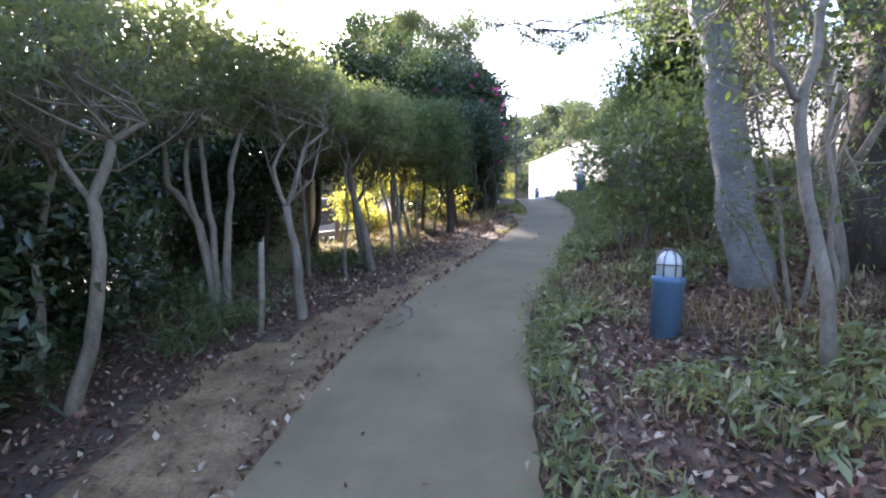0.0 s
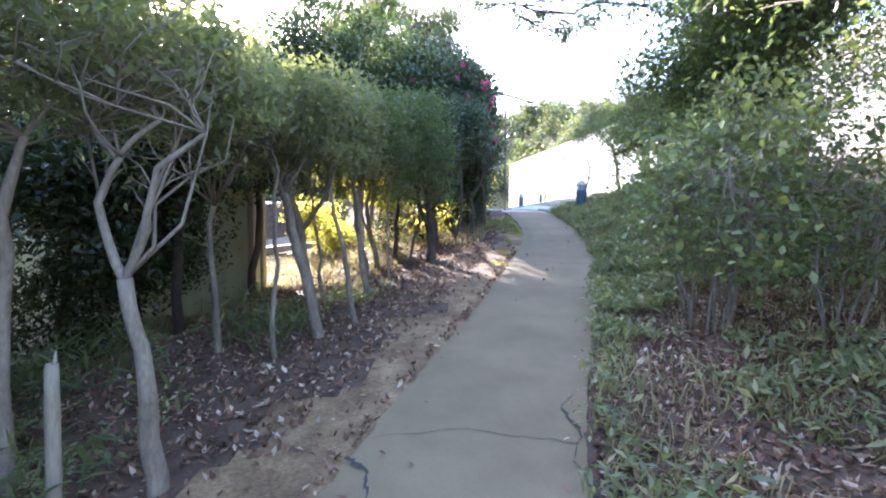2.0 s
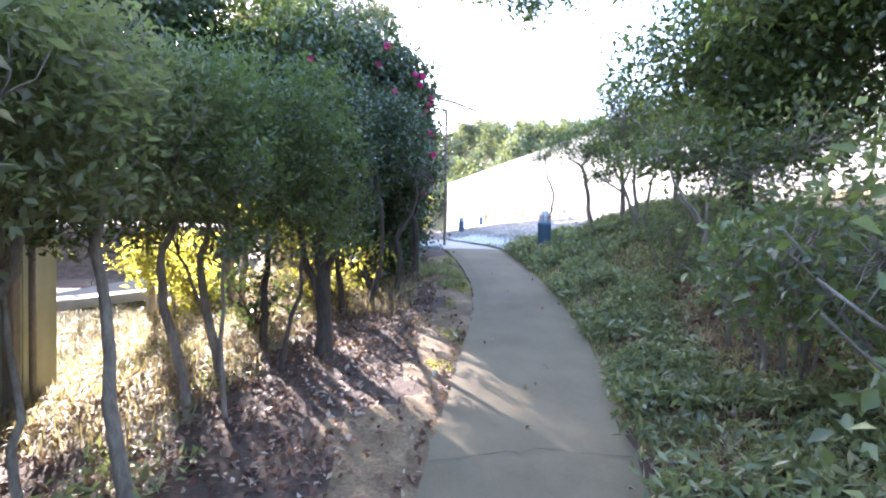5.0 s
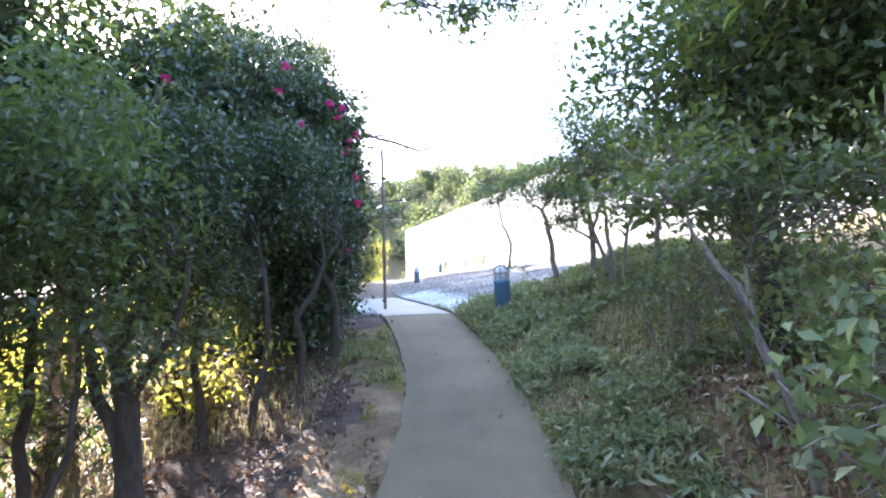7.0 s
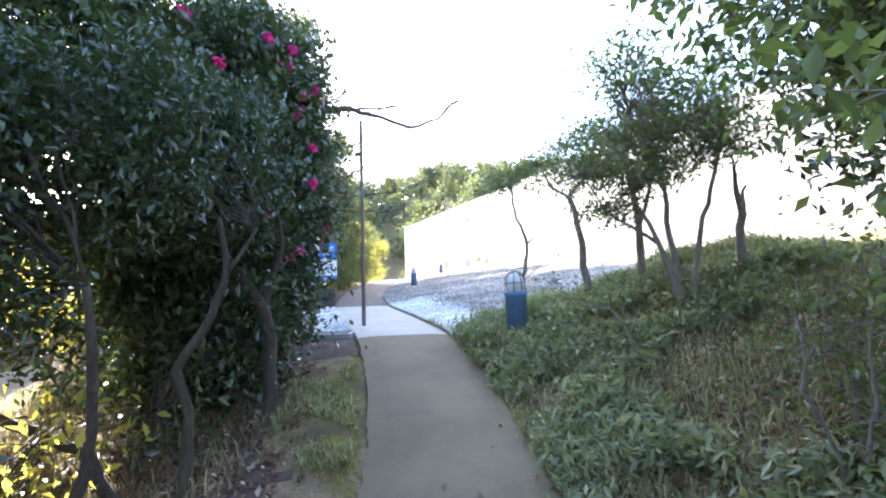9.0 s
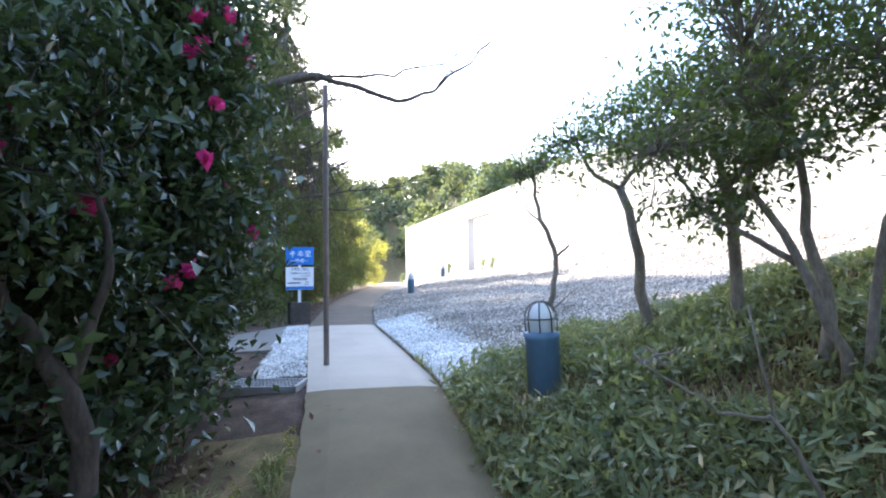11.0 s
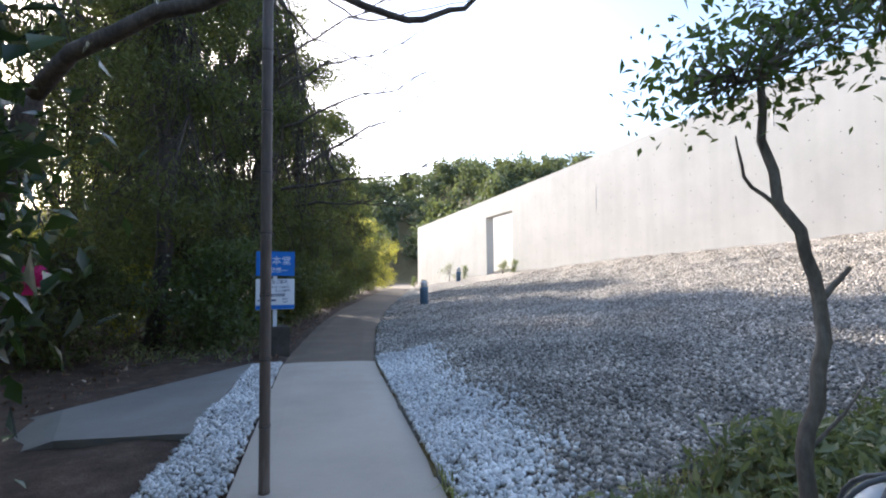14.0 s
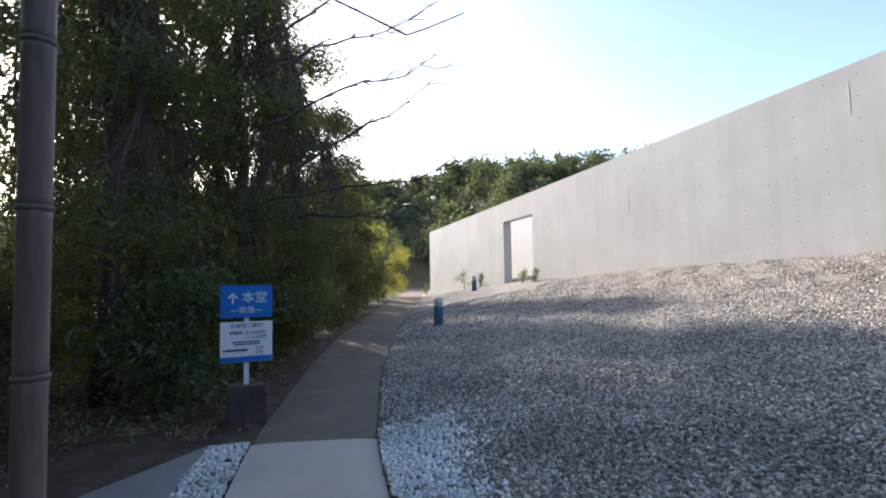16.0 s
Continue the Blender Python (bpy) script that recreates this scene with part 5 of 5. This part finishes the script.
# bare tree whose long limb reaches over the slab
zt = on(-1.35, 19.5)
bare = plant("bare_limbed_tree", 740, (-1.35, 19.5, zt), [[(-1.35, 19.5, zt, 0.14), (-1.25, 19.3, zt + 1.6, 0.12), (-0.6, 18.7, zt + 2.75, 0.10)],
             [(-0.6, 18.7, zt + 2.75, 0.085), (0.9, 17.8, zt + 3.2, 0.065), (2.0, 17.3, zt + 3.25, 0.05)],
             [(2.0, 17.3, zt + 3.25, 0.036), (2.6, 17.3, zt + 3.08, 0.030), (3.05, 17.3, zt + 3.0, 0.026), (3.5, 17.35, zt + 3.25, 0.019), (4.05, 17.4, zt + 3.78, 0.012), (4.45, 17.45, zt + 4.2, 0.005)],
             [(2.0, 17.3, zt + 3.25, 0.022), (2.9, 17.4, zt + 3.34, 0.017), (3.6, 17.5, zt + 3.6, 0.011), (4.1, 17.6, zt + 4.1, 0.008), (4.35, 17.6, zt + 4.55, 0.004)],
             [(2.4, 17.35, zt + 3.28, 0.010), (2.9, 17.5, zt + 3.7, 0.006), (3.2, 17.6, zt + 4.2, 0.003)], [(3.2, 17.4, zt + 3.4, 0.009), (3.7, 17.3, zt + 3.5, 0.006), (4.4, 17.3, zt + 3.9, 0.003)],
             [(1.6, 17.5, zt + 3.24, 0.012), (1.9, 17.7, zt + 3.8, 0.008), (2.3, 17.9, zt + 4.6, 0.004)],
             [(3.45, 17.34, zt + 3.2, 0.013), (3.62, 17.3, zt + 3.42, 0.009), (3.7, 17.3, zt + 3.75, 0.005), (3.72, 17.3, zt + 4.0, 0.003)],
             [(3.62, 17.3, zt + 3.4, 0.010), (3.95, 17.3, zt + 3.75, 0.007), (4.2, 17.35, zt + 4.25, 0.003)],
             [(2.2, 17.33, zt + 3.2, 0.010), (2.5, 17.4, zt + 3.05, 0.007), (3.1, 17.5, zt + 3.2, 0.005), (3.5, 17.5, zt + 3.32, 0.003)],
             [(1.9, 17.35, zt + 3.2, 0.010), (2.2, 17.4, zt + 2.85, 0.007), (2.9, 17.6, zt + 2.62, 0.005), (3.2, 17.6, zt + 2.75, 0.003)],
             [(2.5, 17.35, zt + 3.3, 0.009), (2.56, 17.4, zt + 3.5, 0.007), (2.85, 17.4, zt + 3.75, 0.005), (3.0, 17.4, zt + 4.05, 0.003)],
             [(2.75, 17.35, zt + 3.72, 0.005), (2.8, 17.35, zt + 3.95, 0.003)], [(3.5, 17.48, zt + 3.56, 0.006), (3.42, 17.5, zt + 3.75, 0.004), (3.35, 17.5, zt + 3.82, 0.003)],
             [(-1.0, 19.1, zt + 2.2, 0.07), (-1.3, 19.2, zt + 4.2, 0.05), (-0.9, 19.3, zt + 6.0, 0.02)]],
             [(-0.5, 19.2, zt + 5.6, 1.1, 1.0, 0.7), (-1.0, 18.6, zt + 4.6, 1.0, 0.9, 0.6)], M_DARKBARK, M_FOREST, "dark tree with a long bare limb over the slab", "tree", clump=40, per=40, spread=0.18, size=0.08, stem_name="limb")
# leafless twigs at the edge of the wood
rb = np.random.default_rng(77)
for i, (x0, z0, x1, z1) in enumerate(((1.0, 6.6, 3.55, 7.75), (1.1, 6.0, 3.5, 6.95), (1.2, 5.2, 3.75, 6.85), (1.0, 4.95, 3.8, 5.3), (0.9, 7.4, 3.1, 8.4), (1.2, 4.7, 3.0, 4.75))):
    b0 = np.array((x0, 22.2 + 0.15 * i, z0))
    tip = np.array((x1, 22.0, z1))
    t_ = thing("bare_branch", tuple(b0), "leafless dark branch reaching out of the wood", "branch", "bare branches of the wood")
    main = wander(rb, b0, tip, 9, 0.12)
    part("bough", Tubes().add([p - b0 for p in main], list(np.linspace(0.028, 0.006, 10)), 5).mesh("bough", M_DARKBARK), t_)
    for k in range(12):
        s = main[rb.integers(3, 9)]
        e = s + np.array((0.25 + 0.6 * rb.random(), rb.normal(0, 0.2), 0.6 * rb.random() - 0.12))
        part("twig", Tubes().add([p - b0 for p in wander(rb, s, e, 4, 0.18)], list(np.linspace(0.010, 0.0035, 5)), 4).mesh("twig", M_DARKBARK), t_)

# leafy bough of the bank's evergreen reaching over the path
plant("overhanging_bough", 760, (5.42, 11.92, 6.3), [[(5.42, 11.92, 6.3, 0.05), (4.2, 12.2, 6.15, 0.035), (3.0, 12.5, 5.85, 0.02), (1.7, 12.9, 6.2, 0.01)]],
      [(2.8, 12.55, 5.5, 0.35, 0.3, 0.2), (3.3, 12.3, 5.75, 0.45, 0.35, 0.22), (3.9, 12.1, 5.85, 0.5, 0.4, 0.25), (2.2, 12.8, 5.85, 0.4, 0.3, 0.2), (1.5, 13.0, 6.15, 0.5, 0.35, 0.22), (0.8, 13.2, 6.55, 0.5, 0.35, 0.22), (4.6, 12.0, 5.9, 0.5, 0.4, 0.3)],
      M_DARKBARK, M_OAK, "leafy bough hanging high over the path", "bough", clump=24, per=16, spread=0.10, size=0.075, sink=0.0)

# plants at the foot of the wall
for i, (s, h, r) in enumerate(((5.6, 0.9, 0.5), (11.0, 0.55, 0.22), (7.4, 0.6, 0.12), (11.9, 0.5, 0.08), (0.4, 0.6, 0.1))):
    p = on_wall(s, 0, 0.45)
    z0 = on(p.x, p.y)
    plant("wall_shrub", 780 + i, (p.x, p.y, z0), [[(p.x, p.y, z0, 0.02), (p.x + 0.1, p.y, z0 + h * 0.7, 0.012)], [(p.x, p.y, z0, 0.015), (p.x - 0.1, p.y + 0.1, z0 + h * 0.8, 0.008)]],
          [(p.x, p.y, z0 + h * 0.45, r, r, h * 0.4), (p.x + 0.05, p.y, z0 + h * 0.85, r * 0.6, r * 0.6, h * 0.25)], M_BARK, M_LIGHTLEAF, "small shrub at the foot of the concrete wall", "shrub", "shrubs at the wall", clump=14, per=14, spread=0.07, size=0.06, stem_name="stem")

# ---- ground cover ----
def tilted(rng, pts, size, aspect, lift=0.012):
    return leaf_arrays(rng, pts + np.array((0, 0, lift)), size, aspect, 4.0, 0.35, 0.18)


def scatter(rng, n, x0, x1, y0, y1, keep):
    x, y = x0 + (x1 - x0) * rng.random(n), y0 + (y1 - y0) * rng.random(n)
    k = keep(x, y)
    x, y = x[k], y[k]
    return np.stack([x, y, land(x, y)], -1)


def patchy(x, y, f, cut):
    return (np.sin(f * x + 1.7 * f * y * 0.6) + np.sin(1.3 * f * y - 0.7 * f * x + 2) + 0.7 * np.sin(2.9 * f * x + 2.3 * f * y)) > cut


def stuff(name, v, t, material, label, category):
    return tagged(new(name, tri_mesh(name, v, t, material)), label, category, kind="stuff")


def blade_arrays(rng, pts, length, width, lean=0.6):
    n = len(pts)
    a = rng.random(n) * 2 * np.pi
    h = np.stack([np.cos(a), np.sin(a), np.zeros(n)], -1)
    s = np.stack([-np.sin(a), np.cos(a), np.zeros(n)], -1)
    ln = length * (0.5 + rng.random(n))[:, None]
    le = (lean * rng.random(n) + 0.1)[:, None]
    w = width * (0.6 + 0.8 * rng.random(n))[:, None]
    up = np.array((0, 0, 1.0))
    v = np.empty((n, 5, 3))
    mid = pts + h * ln * le * 0.35 + up * ln * 0.55
    tip = pts + h * ln * le + up * ln * (0.92 - 0.4 * le)
    v[:, 0], v[:, 1] = pts - s * w * 0.5, pts + s * w * 0.5
    v[:, 2], v[:, 3] = mid - s * w * 0.45, mid + s * w * 0.45
    v[:, 4] = tip
    i = np.arange(n)[:, None] * 5
    t = np.concatenate([i + np.array([[0, 1, 3]]), i + np.array([[0, 3, 2]]), i + np.array([[2, 3, 4]])], 1).reshape(-1, 3)
    return v.reshape(-1, 3), t


def stone_arrays(rng, pts, size, squash=0.6):
    n = len(pts)
    q = rng.normal(size=(n, 3, 3))
    ax0 = q[:, 0] / np.linalg.norm(q[:, 0], axis=1)[:, None]
    ax1 = np.cross(ax0, q[:, 1])
    ax1 /= np.linalg.norm(ax1, axis=1)[:, None]
    ax2 = np.cross(ax0, ax1)
    s = size * (0.55 + 0.75 * rng.random((n, 1)) ** 1.5)
    v = np.empty((n, 6, 3))
    for k, ax in enumerate((ax0, ax1, ax2)):
        f = (1.0, 0.8, squash)[k]
        v[:, 2 * k] = pts + ax * s * f * (0.35 + 0.3 * rng.random((n, 1)))
        v[:, 2 * k + 1] = pts - ax * s * f * (0.35 + 0.3 * rng.random((n, 1)))
    i = np.arange(n)[:, None] * 6
    tri = [(0, 2, 4), (2, 1, 4), (1, 3, 4), (3, 0, 4), (2, 0, 5), (1, 2, 5), (3, 1, 5), (0, 3, 5)]
    t = np.concatenate([i + np.array([k]) for k in tri], 1).reshape(-1, 3)
    return v.reshape(-1, 3), t


rg = np.random.default_rng(900)
# fallen leaves
p = np.concatenate([
    scatter(rg, 46000, -3.5, 1.8, -1, 14.5, lambda x, y: (xl(y) - x > 0.02) & ((xl(y) - x > 0.85 - 0.4 * (y > 5.5)) | (rg.random(len(x)) < 0.25) | (xl(y) - x < 0.12))),
    scatter(rg, 90000, 1.2, 6.0, -0.5, 15.0, lambda x, y: (x - xr(y) > 0.03) & (gravel_side(x, y) < -0.1) & (x - xr(y) < 3.6) & ((y < 8.5) | (x - xr(y) > 0.5) | (rg.random(len(x)) < 0.4))),
    scatter(rg, 6000, -4, 1.5, 16.5, 30, lambda x, y: (xl(y) - x > 0.1) & ((y > 20) | (x < 0.1)))])
v, t = tilted(rg, p, 0.048, 0.5)
stuff("leaf_litter", v, t, M_LITTERLEAF, "brown and tan fallen leaves over the earth", "leaf litter")
pp = scatter(rg, 900, -0.1, 3.3, -1, 15.2, lambda x, y: (x > xl(y) + 0.03) & (x < xr(y) - 0.03) & (rg.random(len(x)) < 0.2 + 0.6 * ((x - xl(y) < 0.12) | (xr(y) - x < 0.12))))
pp[:, 2] = zp(pp[:, 1])
v, t = tilted(rg, pp, 0.042, 0.5, 0.01)
stuff("path_leaves", v, t, M_LITTERLEAF, "scattered dry leaves on the concrete path", "leaf litter")

# grass and low bamboo grass on the bank
p = np.concatenate([
    scatter(rg, 60000, 2.2, 7.2, 8.3, 16.3, lambda x, y: (x - xr(y) > 0.0) & (gravel_side(x, y) < 0.05) & ((y > 10.5) | patchy(x, y, 2.1, -0.3)) & (patchy(x, y, 3.3, -1.4) | (rg.random(len(x)) < 0.45)) & ((x - xr(y) < 0.9) | (y > 12.5) | patchy(x, y, 2.4, -0.2))),
    scatter(rg, 26000, 1.1, 5.2, -0.5, 8.6, lambda x, y: (x - xr(y) > 0.0) & (patchy(x, y, 2.3, 1.1) | ((x - xr(y) < 0.3) & patchy(x, y, 1.6, 0.0)))),
    scatter(rg, 9000, -4.0, 0.8, 9.8, 15.5, lambda x, y: (xl(y) - x > 1.6) & patchy(x, y, 2.0, 0.2)),
    scatter(rg, 5000, 1.5, 2.2, 12.4, 14.7, lambda x, y: (xl(y) - x > 0.06) & patchy(x, y, 3.0, 0.0))])
v, t = blade_arrays(rg, p, 0.075, 0.009, 1.3)
stuff("bank_grass", v, t, M_BLADE, "short mixed green grass on the bank", "grass")
p = np.concatenate([scatter(rg, 32000, 1.2, 6.5, 0, 15.5, lambda x, y: (x - xr(y) > 0.1) & (gravel_side(x, y) < 0) & (patchy(x, y, 1.9, 0.2) | ((x - xr(y) > 0.8) & (y > 9) & patchy(x, y, 3.1, -0.2)))),
                    scatter(rg, 16000, -4.5, 0.9, 9.0, 16, lambda x, y: (xl(y) - x > 1.7)),
                    scatter(rg, 2500, 0.2, 2.0, 11.5, 14.5, lambda x, y: (xl(y) - x > 0.7))])
v, t = blade_arrays(rg, p, 0.13, 0.008, 1.4)
stuff("dry_grass", v, t, M_STRAW, "dry straw-coloured grass", "grass")
# moss on the verge beside the path
p = scatter(rg, 16000, 0.9, 2.2, 9.6, 14.6, lambda x, y: (xl(y) - x > 0.03) & (xl(y) - x < 0.32) & patchy(x, y, 2.6, 0.1 + 0.5 * (y < 11.5)))
v, t = leaf_arrays(rg, p + np.array((0, 0, 0.008)), 0.022, 0.5, 0.8)
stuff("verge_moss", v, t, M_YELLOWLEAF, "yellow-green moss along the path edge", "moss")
# broad-leaved ground plants
p = np.concatenate([
    scatter(rg, 5200, 1.2, 5.2, -0.5, 9.5, lambda x, y: (x - xr(y) > 0.03) & (patchy(x, y, 2.3, 0.5) | (x - xr(y) < 0.22))),
    scatter(rg, 2600, -3.4, 0.2, 1.0, 9.5, lambda x, y: (xl(y) - x > 1.2) & patchy(x, y, 1.7, 0.3 + 0.8 * (y > 6))),
    scatter(rg, 17000, 2.0, 6.5, 7.0, 15.8, lambda x, y: (x - xr(y) > 0.02) & ((x - xr(y) < 0.7) | patchy(x, y, 2.2, 0.5) | (y > 12.8)) & (gravel_side(x, y) < -0.05) & patchy(x, y, 3.7, -1.0 + 0.5 * (y < 12))),
    scatter(rg, 1500, -4, 1.2, 19.8, 30, lambda x, y: (xl(y) - x > 0.35))])
p[:, 2] += 0.05 * (1 + np.sin(6.1 * p[:, 0] + 2.2 * p[:, 1]) * np.sin(5.3 * p[:, 1] - 1.9 * p[:, 0]))
c = around(rg, p, 9, (0.06, 0.06, 0.03)) + np.array((0, 0, 0.03))
v, t = leaf_arrays(rg, c, 0.072, 0.3, 1.0)
stuff("ground_plants", v, t, M_PLANT, "low broad-leaved green ground plants", "ground plants")
p = scatter(rg, 420, -2.8, -0.35, 2.0, 8.0, lambda x, y: patchy(x, y, 1.9, 0.0) & (xl(y) - x > 1.0))
c = around(rg, p, 22, (0.10, 0.10, 0.10)) + np.array((0, 0, 0.2))
v, t = leaf_arrays(rg, c, 0.13, 0.13, 0.7)
stuff("fern_clumps", v, t, M_OAK, "dark green fern clumps under the hedge", "ferns")

# gravel
p = np.concatenate([
    scatter(rg, 90000, 2.6, 8.2, 14.9, 22.0, lambda x, y: (gravel_side(x, y) > -0.06) & (x - xr(y) > 0.02)),
    scatter(rg, 30000, 2.6, 11.5, 21.5, 32.0, lambda x, y: (gravel_side(x, y) > 0) & (x - xr(y) > 0.03)),
    scatter(rg, 36000, 8.0, 13.0, 16.5, 24.0, lambda x, y: (gravel_side(x, y) > 0))])
v, t = stone_arrays(rg, p + np.array((0, 0, 0.004)), 0.042)
stuff("grey_gravel", v, t, M_GREYSTONE, "loose grey crushed gravel on the slope", "gravel")


def white_side(x, y):
    right = (x - xr(y) > 0.015) & (x - xr(y) + rg.normal(0, 0.12, len(x)) < 0.58 + 0.10 * np.sin(2.3 * y) + 0.05 * np.sin(7 * y)) & (y > 15.0 + 0.3 * (x - xr(y))) & (y + rg.normal(0, 0.1, len(x)) < 19.7)
    left = (xl(y) - x > 0.015) & (y > 15.7) & (y < 19.65) & (x > 1.45 - 0.07 * (y - 17))
    return right | left


p = scatter(rg, 42000, 1.1, 4.3, 14.9, 20.0, white_side)
v, t = stone_arrays(rg, p + np.array((0, 0, 0.022)), 0.048)
stuff("white_gravel", v, t, M_WHITESTONE, "white crushed stone beside the slab", "gravel")

# ---- distant woods ----
def woods(name, seed, spots, size, label):
    r = np.random.default_rng(seed)
    cs = []
    for x, y, h in spots:
        z0 = float(land(x, y))
        w = h * 0.36
        c = clumps(r, (x, y, z0 + h * 0.55, w, w, h * 0.5), 16, 0.45)
        c = np.concatenate([c, clumps(r, (x + r.normal(0, w * 0.3), y, z0 + h * 0.9, w * 0.5, w * 0.5, h * 0.25), 6, 0.3)])
        cs.append(around(r, c, 13, (h * 0.09,) * 3))
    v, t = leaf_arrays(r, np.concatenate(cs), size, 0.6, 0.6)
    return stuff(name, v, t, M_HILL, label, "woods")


r5 = np.random.default_rng(55)
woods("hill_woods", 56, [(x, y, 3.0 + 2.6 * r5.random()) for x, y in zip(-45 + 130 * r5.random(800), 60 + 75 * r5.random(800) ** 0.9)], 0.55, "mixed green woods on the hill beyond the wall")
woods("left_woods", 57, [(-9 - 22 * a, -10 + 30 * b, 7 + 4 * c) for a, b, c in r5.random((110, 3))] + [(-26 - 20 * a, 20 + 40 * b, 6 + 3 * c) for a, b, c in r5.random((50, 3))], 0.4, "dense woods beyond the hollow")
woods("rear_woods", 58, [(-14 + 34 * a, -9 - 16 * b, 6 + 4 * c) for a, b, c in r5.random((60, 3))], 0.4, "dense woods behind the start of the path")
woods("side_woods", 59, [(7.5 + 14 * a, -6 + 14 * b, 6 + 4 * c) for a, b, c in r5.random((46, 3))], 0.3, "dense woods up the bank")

# cracks in the old path: flat strips, the shade of their depth in the colour
def crack(pts, width):
    r = np.random.default_rng(len(pts) * 7 + int(width * 1e4))
    fine = []
    for (x0, y0), (x1, y1) in zip(pts[:-1], pts[1:]):
        for k in range(7):
            fine.append((x0 + (x1 - x0) * k / 7 + r.normal(0, 0.008), y0 + (y1 - y0) * k / 7 + r.normal(0, 0.01)))
    fine.append(pts[-1])
    v, f = [], []
    for i, (x, y) in enumerate(fine):
        w = width * (0.4 + r.random()) * 0.5
        z = float(zp(y)) + 0.003
        v += [(x - w * 0.5, y - w, z), (x + w * 0.5, y + w, z)]
        if i:
            f.append((2 * i - 2, 2 * i - 1, 2 * i + 1, 2 * i))
    part("crack", mesh_of("crack", v, f, M_HOLE), footpath, "dark jagged crack")


crack([(0.46, 5.62), (0.9, 5.72), (1.25, 5.66), (1.52, 5.6)], 0.006)
crack([(1.50, 5.2), (1.46, 5.45), (1.56, 5.75), (1.50, 5.95), (1.62, 6.15)], 0.022)
crack([(0.22, 4.78), (0.40, 4.88), (0.52, 5.12), (0.48, 5.35), (0.36, 5.45)], 0.024)
crack([(0.32, 5.0), (0.42, 5.15)], 0.016)
crack([(2.12, 12.9), (2.5, 13.0), (3.1, 12.95)], 0.006)
crack([(1.3, 8.6), (1.9, 8.7), (2.4, 8.6)], 0.006)
